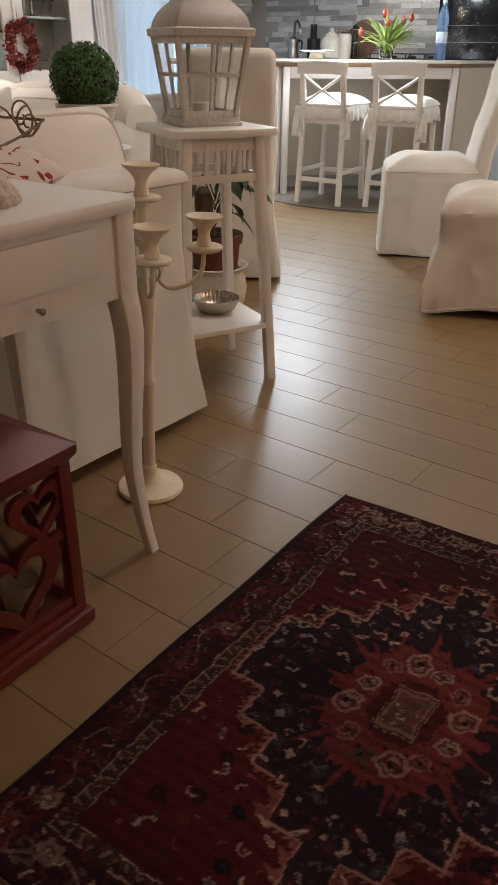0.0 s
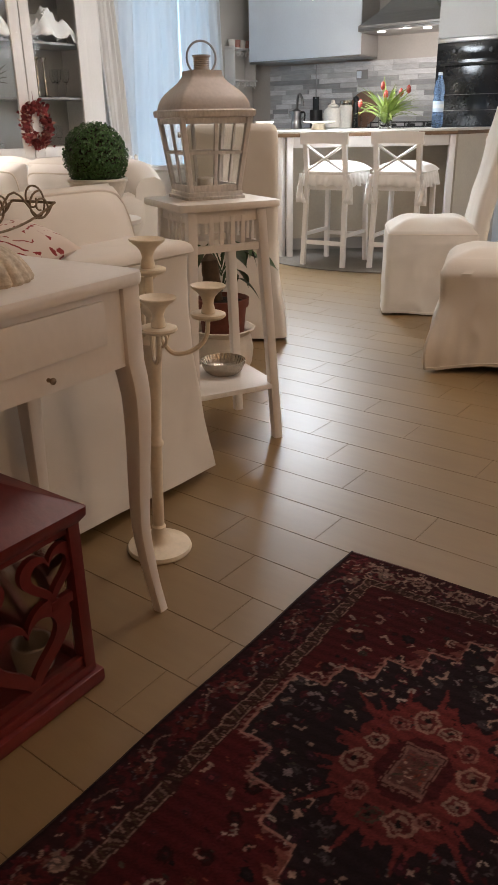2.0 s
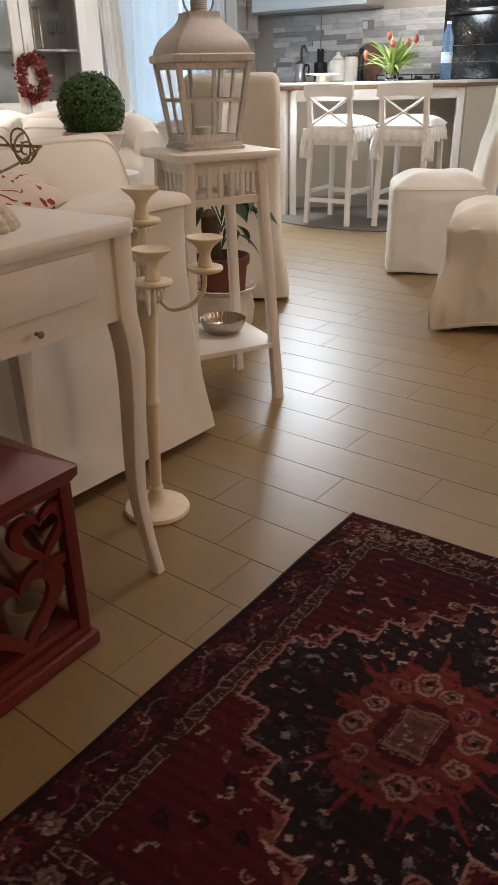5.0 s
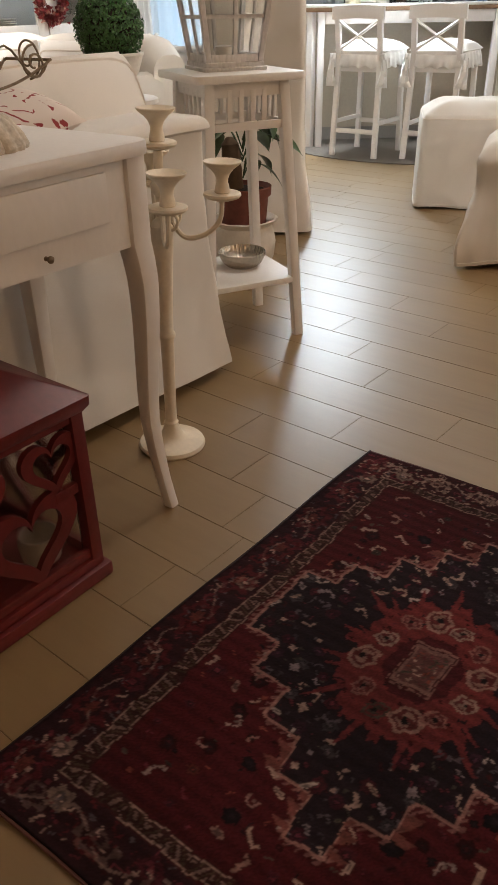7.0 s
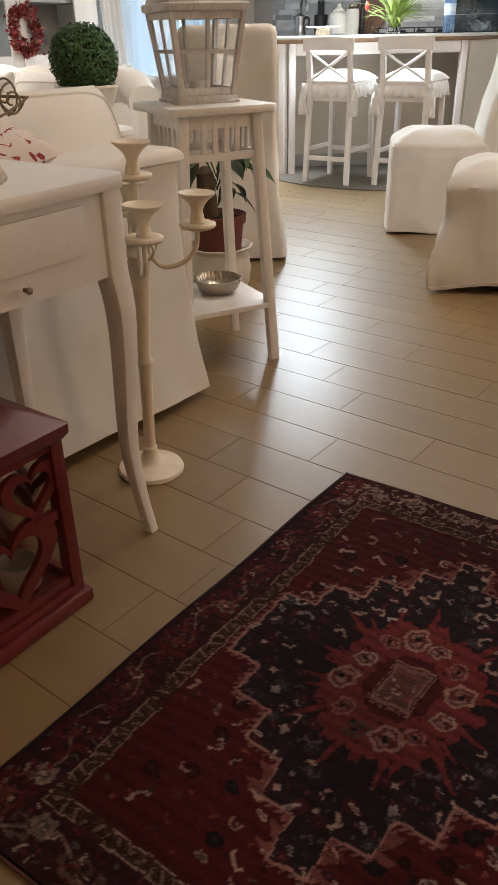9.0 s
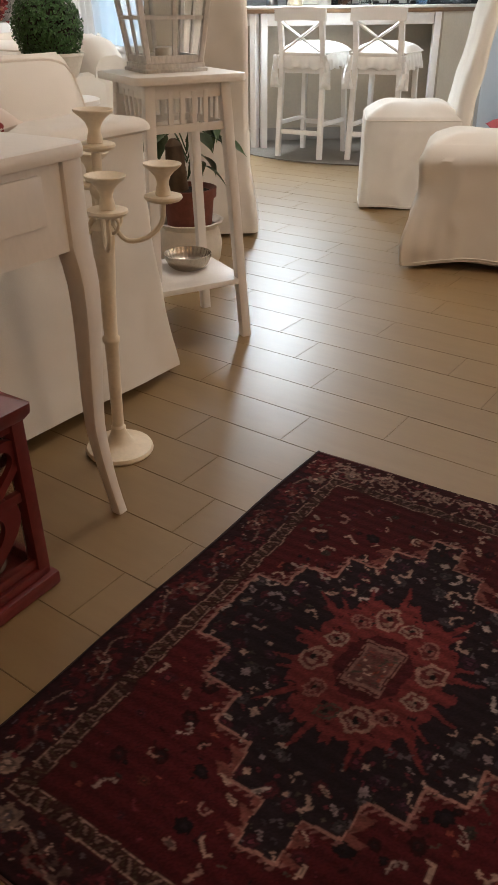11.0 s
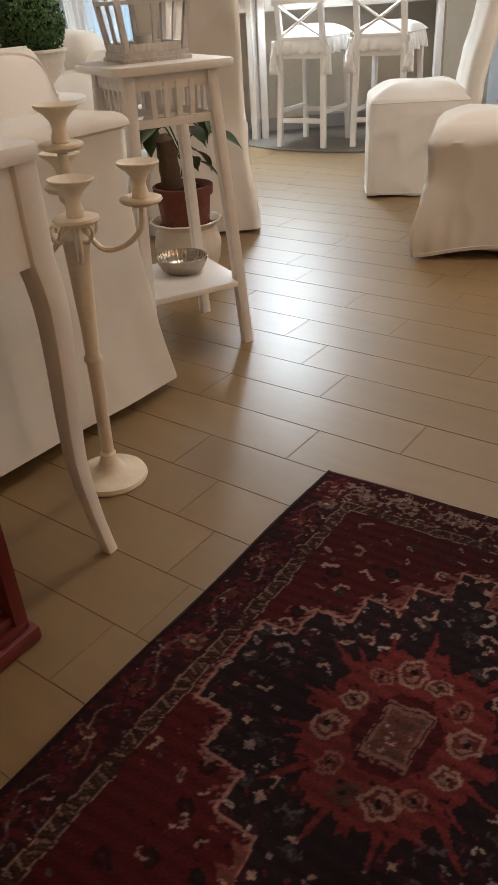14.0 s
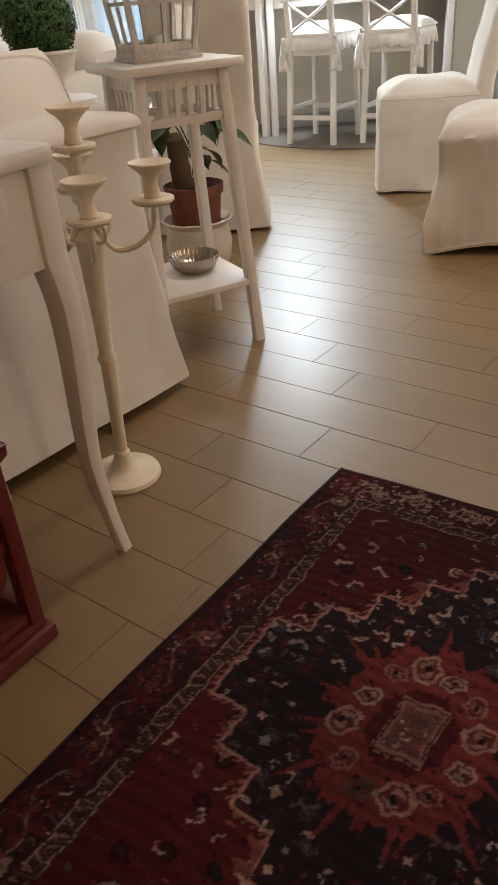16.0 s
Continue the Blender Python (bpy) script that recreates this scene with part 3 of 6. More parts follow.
def red_lantern(m):
    w, h = 0.324, 0.375
    ob = thing("wooden_lantern", m, "dark red wooden lantern with fretwork hearts and glass candle cups", "lantern")
    part("base", merge(box(w + 0.016, w + 0.016, 0.030, (0, 0, 0.015), 0.006), box(w - 0.006, w - 0.006, 0.020, (0, 0, 0.040), 0.004)), M_RED, ob)
    roof = loft([[(x, y, z) for x, y in rounded(s, s, 0.006, 2)] for s, z in ((w + 0.002, h - 0.014), (w + 0.016, h - 0.004), (w + 0.018, h + 0.014), (w + 0.002, h + 0.020), (0.10, h + 0.085), (0.09, h + 0.09))])
    part("roof", roof, M_RED, ob)
    part("ring", tube([(0.035 * math.cos(a), 0, h + 0.11 + 0.035 * math.sin(a)) for a in (2 * math.pi * k / 20 for k in range(21))], 0.004), M_IRON, ob)
    for sx in (1, -1):
        for sy in (1, -1):
            part("post", box(0.026, 0.026, h - 0.05, (sx * (w / 2 - 0.016), sy * (w / 2 - 0.016), 0.05 + (h - 0.062) / 2), 0.003), M_RED, ob)
    for q in range(4):
        turn = pose(0, 0, 0, 0, 0, 90 * q)
        for z, rx, rw in ((0.062, 0, w - 0.05), (0.215, -0.105, 0.050), (h - 0.022, 0, w - 0.05)):
            b = box(rw, 0.014, 0.020, (rx, w / 2 - 0.016, z), 0.002)
            b.transform(turn)
            part("rail", b, M_RED, ob)
        for cx, cz, size, flip in ((-0.086, 0.285, 0.058, 1), (0.072, 0.285, 0.058, 1), (-0.022, 0.160, 0.092, 1)):
            rings = []
            for k in range(41):
                (xo, zo), (xi, zi) = heart(k / 40, cx, cz, size * 1.16), heart(k / 40, cx, cz, size * 0.74)
                rings.append([(xi, w / 2 - 0.022, zi), (xo, w / 2 - 0.022, zo), (xo, w / 2 - 0.010, zo), (xi, w / 2 - 0.010, zi)])
            b = loft(rings, caps=False)
            b.transform(turn)
            part("fret_heart", b, M_RED, ob)
    # added panes that haze the interior in place of reflections
    for q in range(4):
        b = span(-w / 2 + 0.03, w / 2 - 0.03, w / 2 - 0.0300, w / 2 - 0.0275, 0.055, h - 0.015)
        b.transform(pose(0, 0, 0, 0, 0, 90 * q))
        part("pane", b, M_HAZEGL, ob).visible_shadow = False
    for x, y in ((0.078, 0.078), (-0.07, -0.06)):
        c = part("candle_cup", lathe([(0.022, 0.05), (0.036, 0.058), (0.040, 0.09), (0.038, 0.112), (0.034, 0.112), (0.033, 0.065), (0.003, 0.062)], 20, (x, y, 0)), M_WAX, ob, "small frosted glass candle cup")
    return ob


red_lantern(pose(0.196, -1.140, 0, 0, 0, 2) @ pose(-0.17, -0.17, 0))


# ---- plant stand ----
def plant_stand(m):
    ob = thing("plant_stand", m, "tall white wooden plant stand with slatted sides and low shelf", "plant stand")
    h = 0.79
    part("top", slab(rounded(0.335, 0.335, 0.02, 3), h - 0.022, h, 0.006), M_WHITE, ob)

    def at(z):
        return 0.114 + 0.041 * (1 - z / h)

    for sx in (1, -1):
        for sy in (1, -1):
            rings = [[(sx * at(z) + x, sy * at(z) + y, z) for x, y in rounded(0.031, 0.031, 0.004, 2)] for z in (0, 0.3, h - 0.022)]
            part("leg", loft(rings), M_WHITE, ob)
    part("shelf", slab(rounded(2 * at(0.19) + 0.03, 2 * at(0.19) + 0.03, 0.008, 2), 0.180, 0.198, 0.003), M_WHITE, ob)
    for q in range(4):
        turn = pose(0, 0, 0, 0, 0, 90 * q)
        y = at(0.6)
        for z, t in ((h - 0.042, 0.038), (0.652, 0.022)):
            b = box(2 * at(z) - 0.03, 0.016, t, (0, at(z), z), 0.002)
            b.transform(turn)
            part("rail", b, M_WHITE, ob)
        for k in (-0.054, -0.018, 0.018, 0.054):
            b = box(0.015, 0.010, 0.090, (k, at(0.70), 0.703), 0.002, (-3.0, 0, 0))
            b.transform(turn)
            part("slat", b, M_WHITE, ob)
    return ob


STAND = pose(-0.450, -0.005, 0, 0, 0, -26)
plant_stand(STAND)


# ---- lantern on the stand ----
def lantern(m):
    ob = thing("lantern", m, "grey-washed wooden lantern with divided panes and a metal hood", "lantern")
    b, e, zb, ze = 0.078, 0.106, 0.022, 0.232
    part("base", loft([[(x, y, z) for x, y in rounded(s, s, 0.006, 2)] for s, z in ((0.190, 0), (0.192, 0.003), (0.192, 0.008), (0.180, 0.011), (0.180, 0.021), (0.168, 0.024))]), M_GREYWOOD, ob)

    def side(z):
        return b + (e - b) * (z - zb) / (ze - zb)

    for sx in (1, -1):
        for sy in (1, -1):
            part("post", loft([[(sx * side(z) + x, sy * side(z) + y, z) for x, y in rounded(0.016, 0.016, 0.002, 1)] for z in (zb, ze)]), M_GREYWOOD, ob)
    for q in range(4):
        turn = pose(0, 0, 0, 0, 0, 90 * q)
        for z, t in ((zb + 0.010, 0.020), ((zb + ze) / 2 + 0.008, 0.009), (ze - 0.008, 0.016)):
            bar = box(2 * side(z) - 0.018, 0.011, t, (0, side(z), z), 0.001)
            bar.transform(turn)
            part("crossbar", bar, M_GREYWOOD, ob)
        bar = loft([[(x, side(z) + y, z) for x, y in rounded(0.011, 0.009, 0.001, 1)] for z in (zb, ze)])
        bar.transform(turn)
        part("mullion", bar, M_GREYWOOD, ob)
        gl = loft([[(-side(z) + 0.008, side(z) - 0.001, z), (side(z) - 0.008, side(z) - 0.001, z), (side(z) - 0.008, side(z) + 0.001, z), (-side(z) + 0.008, side(z) + 0.001, z)] for z in (zb + 0.01, ze - 0.01)])
        gl.transform(turn)
        part("pane", gl, M_GLASS, ob).visible_shadow = False
    part("eave", loft([[(x, y, z) for x, y in rounded(s, s, 0.004, 2)] for s, z in ((0.222, ze), (0.244, ze + 0.004), (0.247, ze + 0.020), (0.234, ze + 0.024))]), M_GREYWOOD, ob)
    hood = []
    for k in range(15):
        t = k / 14
        s = float(np.interp(t, (0, 0.12, 0.25, 0.40, 0.55, 0.70, 0.85, 1.0), (0.228, 0.223, 0.213, 0.193, 0.160, 0.123, 0.101, 0.096)))
        hood.append([(x, y, ze + 0.022 + 0.108 * t) for x, y in rounded(s, s, 0.008, 2)])
    part("hood", loft(hood), M_HOOD, ob, "curved grey-brown metal hood")
    z = ze + 0.130
    prof = [(0.040, z - 0.002), (0.0245, z), (0.0245, z + 0.004)]
    for k in range(6):
        prof += [(0.0245, z + 0.005 + k * 0.005), (0.0225, z + 0.0075 + k * 0.005)]
    prof += [(0.0245, z + 0.036), (0.0280, z + 0.038), (0.0280, z + 0.042), (0.002, z + 0.044)]
    part("chimney", lathe(prof, 24), M_HOOD, ob)
    part("ring", tube([(0.0, 0.046 * math.cos(a), z + 0.034 + 0.046 * math.sin(a)) for a in (2 * math.pi * k / 32 for k in range(33))], 0.0032, 6), M_STEEL, ob, "steel carrying ring")
    part("candle", lathe([(0.026, 0.025), (0.027, 0.030), (0.027, 0.058), (0.022, 0.061), (0.002, 0.060)], 20), M_POTW, ob, "pale candle in a glass")
    return ob


lantern(pose(-0.480, 0.012, 0.79, 0, 0, -29))


# ---- sofas ----
from mathutils import bvhtree


def even_loft(make, levels):
    return loft([make(*lv) for lv in levels])


def cover_block(sx, sy, z0, h, flare=0.02, r=0.04, top=0.07, seed=1):
    rnd = random.Random(seed)
    p = [rnd.uniform(0, 6.28) for _ in range(4)]
    corner = [(1, 1), (-1, 1), (-1, -1), (1, -1)]

    def ring(z, cut):
        out = []
        w, d = sx / 2 - cut - r, sy / 2 - cut - r
        for q, (qx, qy) in enumerate(corner):
            for k in range(6):
                a = radians(90 * q + 90 * k / 5)
                out.append((qx * w + r * math.cos(a), qy * d + r * math.sin(a)))
            nx, ny = corner[(q + 1) % 4]
            a = radians(90 * (q + 1))
            A = (qx * w + r * math.cos(a), qy * d + r * math.sin(a))
            B = (nx * w + r * math.cos(a), ny * d + r * math.sin(a))
            out += [(A[0] + (B[0] - A[0]) * s / 40, A[1] + (B[1] - A[1]) * s / 40) for s in range(1, 40)]
        low = max(0, 1 - (z - z0) / 0.5)
        res = []
        for x, y in out:
            wob = 0.006 * low * math.sin(23 * (x + y) + p[0]) + 0.003 * math.sin(11 * (x - y) + 7 * z + p[1])
            near = min(1.0, abs(x) / (sx / 2) * abs(y) / (sy / 2))
            wob += low ** 2 * near ** 6 * (0.020 + 0.007 * math.sin(260 * (x - y))) + 0.9 * wrinkle(x, y, z, seed + 2.3)
            n = math.hypot(x, y) or 1
            res.append((x + wob * x / n, y + wob * y / n, z + (0.006 * math.sin(6 * (x + y) + p[2]) if z <= z0 + 0.001 else 0)))
        return res

    t = top
    levels = [(z0 + (h - t * 1.25 - z0) * k / 16, float(np.interp(k / 16, (0, 0.08, 0.25, 0.50, 0.68, 1.0), (-flare, -flare * 0.9, -flare * 0.55, -flare * 0.2, 0.004, 0.006)))) for k in range(17)] + [(h - t, -0.006)]
    levels += [(h - t * (1 - math.sin(radians(a))), t * (1 - math.cos(radians(a))) - 0.006) for a in (15, 30, 45, 60, 72, 84)]
    return even_loft(ring, levels)


def scalloped_back(w, h, thick, humps):
    """An upholstered back whose top edge rises in soft humps."""
    n, rings = 40, []
    for k in range(n + 1):
        u = k / n
        top = h - 0.045 + 0.045 * abs(math.sin(math.pi * humps * u)) ** 0.6 - 0.05 * max(0.0, abs(2 * u - 1) - 0.9) * 10
        prof = [(-thick / 2, 0.03), (-thick / 2, top - 0.09), (-thick * 0.47, top - 0.05), (-thick * 0.36, top - 0.018), (-thick * 0.16, top), (thick * 0.16, top), (thick * 0.36, top - 0.018), (thick * 0.47, top - 0.05), (thick / 2, top - 0.09), (thick / 2, 0.03)]
        rings.append([(x, -w * u, z) for x, z in prof])
    return loft(rings)


def rolled_arm(length, wide, h):
    """An arm with an outward roll along its top and a full front."""
    outer = [(-0.5, 0.0), (-0.5, 0.55), (-0.56, 0.68), (-0.62, 0.80), (-0.60, 0.91), (-0.48, 0.98), (-0.28, 1.0), (0.0, 0.985), (0.25, 0.95), (0.42, 0.86), (0.5, 0.72), (0.5, 0.0)]
    rings = []
    for k in range(13):
        u = k / 12
        puff = 1 - 0.10 * max(0.0, abs(2 * u - 1) - 0.8) * 5
        drop = 1 - 0.16 * smooth_step(0.55, 1.0, u)
        rings.append([(-length * u, y * wide * puff + 0.004 * math.sin(9 * u + 3 * z), 0.02 + z * (h - 0.02) * drop * (0.985 + 0.015 * puff)) for y, z in outer])
    return loft(rings)


def sofa(m, w, label, seats, back_h=0.715, seed=1, rolled=False):
    """Sofa that looks along local -x; its back is the face x = 0, its length runs along y from 0 to -w."""
    ob = thing("sofa", m, label, "sofa", "sofas")
    if rolled:
        b = scalloped_back(w, back_h + 0.03, 0.24, 3)
        b.transform(pose(-0.12, 0, 0))
    else:
        b = cover_block(0.24, w, 0.034, back_h, 0.022, 0.022, 0.030, seed)
        b.transform(pose(-0.12, -w / 2, 0))
    part("back", b, M_CLOTH, ob)
    for y in (-0.11, -w + 0.11):
        if rolled:
            b = rolled_arm(0.72, 0.21, 0.66)
            if y > -0.5 * w:
                b.transform(Matrix.Diagonal((1, -1, 1, 1)))
                bmesh.ops.recalc_face_normals(b, faces=b.faces[:])
            b.transform(pose(-0.18, y, 0))
        else:
            b = cover_block(0.66, 0.21, 0.02, 0.56, 0.015, 0.05, 0.09, seed + 1)
            b.transform(pose(-0.57, y, 0))
        part("arm", b, M_CLOTH, ob)
    b = cover_block(0.66, w - 0.44, 0.02, 0.34, 0.01, 0.03, 0.03, seed + 2)
    b.transform(pose(-0.565, -w / 2, 0))
    part("seat_base", b, M_CLOTH, ob)
    each = (w - 0.44) / seats
    for k in range(seats):
        y = -0.22 - each * (k + 0.5)
        b = cushion(0.62, each - 0.01, 0.17)
        b.transform(pose(-0.56, y, 0.42))
        part("seat_cushion", b, M_CLOTH, ob)
    return ob


def propped(parent, y, width, tall, thick, x, z, lean, material, turn=0.0, pipe=True, name="back_cushion", power=3.4):
    b = cushion(tall, width, thick, n=24, power=power)
    m = pose(x, y, z, 0, 90 + lean, turn)
    b.transform(m)
    skin = bvhtree.BVHTree.FromBMesh(b)
    c = part(name, b, material, parent)
    if pipe:
        for side in (1, -1):
            pts = []
            for k in range(73):
                a = 2 * math.pi * k / 72
                cx, cy = math.cos(a), math.sin(a)
                s = 1 / (abs(cx) ** 7 + abs(cy) ** 7) ** (1 / 7)
                pts.append(skin.find_nearest(m @ Vector((cx * s * tall / 2 * 0.87, cy * s * width / 2 * 0.90, side * thick * 0.36)))[0])
            part("piping", tube(pts, 0.005, 6), M_PIPING, c)
    return c


couch = sofa(pose(-0.252, -0.325, 0), 1.85, "cream slipcovered sofa with loose piped back cushions", 2)
propped(couch, -0.235, 0.62, 0.45, 0.27, -0.31, 0.640, -14, M_CLOTH, turn=2, power=3.2)
propped(couch, -1.12, 0.74, 0.46, 0.22, -0.31, 0.61, -12, M_CLOTH)


def printed(name):
    m, nt, b = shader(name)
    link = nt.links.new
    co = node(nt, "ShaderNodeTexCoord")
    warp = node(nt, "ShaderNodeTexNoise", Scale=34.0, Detail=3.0)
    link(co.outputs["Object"], warp.inputs["Vector"])
    wave = node(nt, "ShaderNodeTexWave", Scale=7.0, Distortion=26.0, Detail=3.0)
    link(co.outputs["Object"], wave.inputs["Vector"])
    gate = nt.nodes.new("ShaderNodeMath")
    gate.operation = "MULTIPLY"
    link(wave.outputs[1], gate.inputs[0])
    link(warp.outputs[0], gate.inputs[1])
    ramp = nt.nodes.new("ShaderNodeValToRGB")
    ramp.color_ramp.elements[0].color, ramp.color_ramp.elements[0].position = (0.66, 0.57, 0.51, 1), 0.47
    ramp.color_ramp.elements[1].color, ramp.color_ramp.elements[1].position = (0.26, 0.035, 0.035, 1), 0.51
    link(gate.outputs[0], ramp.inputs[0])
    link(ramp.outputs[0], b.inputs["Base Color"])
    b.inputs["Roughness"].default_value = 0.95
    return m


M_PRINT = printed("red_print_cotton")
b = cushion(0.22, 0.31, 0.075, n=16)
b.transform(pose(0, 0, 0, 6, 15, 6))
single("throw_pillow", b, M_PRINT, pose(-0.385, -0.83, 0.748), "cream throw pillow with a red printed pattern on the sofa", "pillow")

far_sofa = sofa(pose(-3.50, 1.38, 0, 0, 0, 90), 1.55, "white slipcovered sofa with a scalloped back against the cabinet side", 2, 0.795, seed=6, rolled=True)
for y in (-0.42, -1.12):
    propped(far_sofa, y, 0.70, 0.50, 0.24, -0.30, 0.565, -10, M_CLOTHW)


# ---- rug ----
def woven_rug(m, w, h):
    """A knotted rug; its pattern is worked out knot by knot."""
    ob = thing("rug", m, "worn dark red and navy knotted rug with a stepped medallion", "rug")
    step = 0.0026
    nx, ny = int(w / step), int(h / step)
    X, Y = np.meshgrid(np.linspace(-w / 2, w / 2, nx + 1), np.linspace(-h / 2, h / 2, ny + 1))
    gen = np.random.RandomState(4)
    NAVY, DARK, RED, CREAM = (0.0095, 0.0055, 0.0078), (0.024, 0.0042, 0.0055), (0.048, 0.0060, 0.0082), (0.185, 0.135, 0.115)
    BRICK, ROSE, BLUE, GREEN, BLACK = (0.105, 0.028, 0.020), (0.065, 0.012, 0.018), (0.048, 0.041, 0.048), (0.034, 0.030, 0.023), (0.0045, 0.0035, 0.0045)
    C = np.zeros(X.shape + (3,))
    d = np.minimum(w / 2 - np.abs(X), h / 2 - np.abs(Y))

    def put(mask, colour, k=1.0):
        C[mask] = C[mask] * (1 - k) + np.array(colour) * k

    def dots(n, mask, sizes, colours, gap, kinds):
        """Small woven motifs strewn over a region, kept apart."""
        spots = []
        ys, xs = np.nonzero(mask)
        for _ in range(n * 30):
            if len(spots) >= n:
                break
            k = gen.randint(len(ys))
            x, y = X[0, xs[k]], Y[ys[k], 0]
            if all((x - a) ** 2 + (y - b) ** 2 > gap ** 2 for a, b in spots):
                spots.append((x, y))
                motif(x, y, gen.uniform(*sizes), colours[gen.randint(len(colours))], kinds[gen.randint(len(kinds))], gen.uniform(0, 6.28))

    def motif(x, y, s, colour, kind, turn):
        i0, i1 = np.searchsorted(X[0], (x - 1.6 * s, x + 1.6 * s))
        j0, j1 = np.searchsorted(Y[:, 0], (y - 1.6 * s, y + 1.6 * s))
        px, py = X[j0:j1, i0:i1] - x, Y[j0:j1, i0:i1] - y
        q = C[j0:j1, i0:i1]
        u, v = (px * math.cos(turn) + py * math.sin(turn)) / s, (py * math.cos(turn) - px * math.sin(turn)) / s
        rr, aa = np.hypot(u, v), np.arctan2(v, u)
        if kind == "rosette":
            q[rr < 1 + 0.10 * np.cos(6 * aa)] = np.array(colour) * 0.5
            q[rr < 0.55] = np.array(BLACK) + 0.5 * np.array(colour) * 0.4
            q[rr < 0.28] = np.array(colour) * 1.1
        elif kind == "ring":
            rw = rr * (1 + 0.16 * np.sin(2 * aa + 50 * x) + 0.10 * np.sin(3 * aa + 70 * y))
            q[(rw < 1) & (rw > 0.66) & (np.sin(aa + 90 * x) > -0.55)] = np.array(colour)
            q[np.hypot(u - 0.15, v) < 0.3] = np.array(colour) * 0.6
        elif kind == "hook":
            q[(np.abs(v) < 0.22) & (np.abs(u) < 1)] = np.array(colour)
            q[(np.abs(u - 0.85) < 0.2) & (v > 0) & (v < 0.8)] = np.array(colour)
        elif kind == "tri":
            bow = v - 0.35 * u * u + 0.15
            q[(np.abs(bow) < 0.15) & (np.abs(u) < 1)] = np.array(colour)
            for pu, pv, pr in ((0.9, 0.45, 0.34), (-0.85, 0.40, 0.26), (0.1, -0.45, 0.24)):
                q[np.hypot(u - pu, (v - pv) * 1.3) < pr * (0.8 + 0.5 * abs(math.sin(60 * x + 9 * pu)))] = np.array(colour) * 0.9
        elif kind == "leaf":
            q[(u ** 2 + (v * 2.6) ** 2) < 1] = np.array(colour)
            q[(u ** 2 + (v * 2.6) ** 2) < 0.3] = np.array(colour) * 0.45
        elif kind == "eye":
            hx_ = np.maximum(np.abs(u), np.abs(u) * 0.5 + np.abs(v) * 0.87) * (1 + 0.09 * np.sin(2 * aa + 40 * x) + 0.05 * np.sin(5 * aa + 55 * y))
            q[hx_ < 1] = np.array(colour)
            q[hx_ < 0.74] = np.array((0.055, 0.012, 0.013))
            q[(hx_ < 0.56) & (np.sin(2 * aa + 30 * x + 4 * rr) > -0.2)] = np.array(colour) * 0.8
            q[np.hypot(u - 0.1, v + 0.08) < 0.24] = np.array(BLACK)
        elif kind == "bit":
            q[np.maximum(np.abs(u), np.abs(v)) < 0.5] = np.array(colour)

    # field and stepped corners
    put(d >= 0, RED)
    C *= (0.62 + 0.25 * np.sin(7 * Y + 2)[..., None] * 0.5 + 0.12)
    hx, hy = 0.300, 0.365
    n_steps = 5
    lim = np.full(X.shape, -1.0)
    saw = 0.006 * np.abs(((X + Y) / 0.012) % 2 - 1)
    edges = [(0.090, 0.279), (0.160, 0.218), (0.228, 0.156), (0.296, 0.092), (0.368, 0.030)]
    prev = 0.0
    for top, wide in edges:
        band = (np.abs(Y) >= prev) & (np.where(Y > 0, np.maximum(Y - 0.008, 0), -Y) < top) & (lim < 0)
        lim = np.where(band, wide, lim)
        prev = top
    inside = np.abs(X) < lim
    k = np.full(X.shape, False)
    for s in range(1, 2):
        for ax in (0, 1):
            for sg in (1, -1):
                k |= inside != np.roll(inside, sg * s, ax)
    dots(230, (~inside) & (d > 0.13), (0.004, 0.009), (ROSE, DARK, NAVY, DARK, GREEN, BRICK), 0.0165, ("hook", "leaf", "bit", "rosette"))
    dots(34, (~inside) & (d > 0.14), (0.010, 0.015), (ROSE, NAVY, DARK), 0.055, ("rosette",))
    dots(70, (~inside) & (d > 0.13), (0.007, 0.015), (CREAM, (0.12, 0.075, 0.065), CREAM, (0.16, 0.13, 0.12)), 0.034, ("hook", "leaf", "tri", "ring", "hook"))
    put(inside, NAVY)
    dots(300, inside & (np.abs(X) / 0.17 + np.abs(Y) / 0.21 > 1.15), (0.003, 0.007), ((0.022, 0.017, 0.022), ROSE, DARK, GREEN, BLUE), 0.0130, ("hook", "leaf", "bit", "leaf"))
    dots(60, inside & (np.abs(X) / 0.17 + np.abs(Y) / 0.21 > 1.15), (0.009, 0.014), (ROSE, (0.040, 0.014, 0.026), BLUE, (0.050, 0.010, 0.018)), 0.036, ("rosette",))
    dots(110, inside & (np.abs(X) / 0.17 + np.abs(Y) / 0.21 > 1.15), (0.006, 0.014), (CREAM, (0.12, 0.10, 0.11), BLUE, CREAM, (0.19, 0.165, 0.155)), 0.025, ("hook", "tri", "leaf", "bit", "tri"))
    near = np.zeros(X.shape, bool)
    for s in range(1, 5):
        for ax in (0, 1):
            for sg in (1, -1):
                near |= inside != np.roll(inside, sg * s, ax)
    put(near & (((X - Y) / 0.0075) % 2 > 1.2) & ~inside, (0.105, 0.050, 0.047))
    put(k, (0.165, 0.092, 0.080))
    tri = (~inside) & (np.abs(Y) > 0.24) & (np.abs(Y) < 0.36) & (np.abs(X) < lim + 0.028 * (1 - ((np.abs(Y) / 0.035) % 1)))
    put(tri, (0.085, 0.030, 0.026))
    # medallion
    ring = np.abs(X) / 0.128 + np.abs(Y) / 0.180
    ang = np.arctan2(Y / 0.180, X / 0.128)
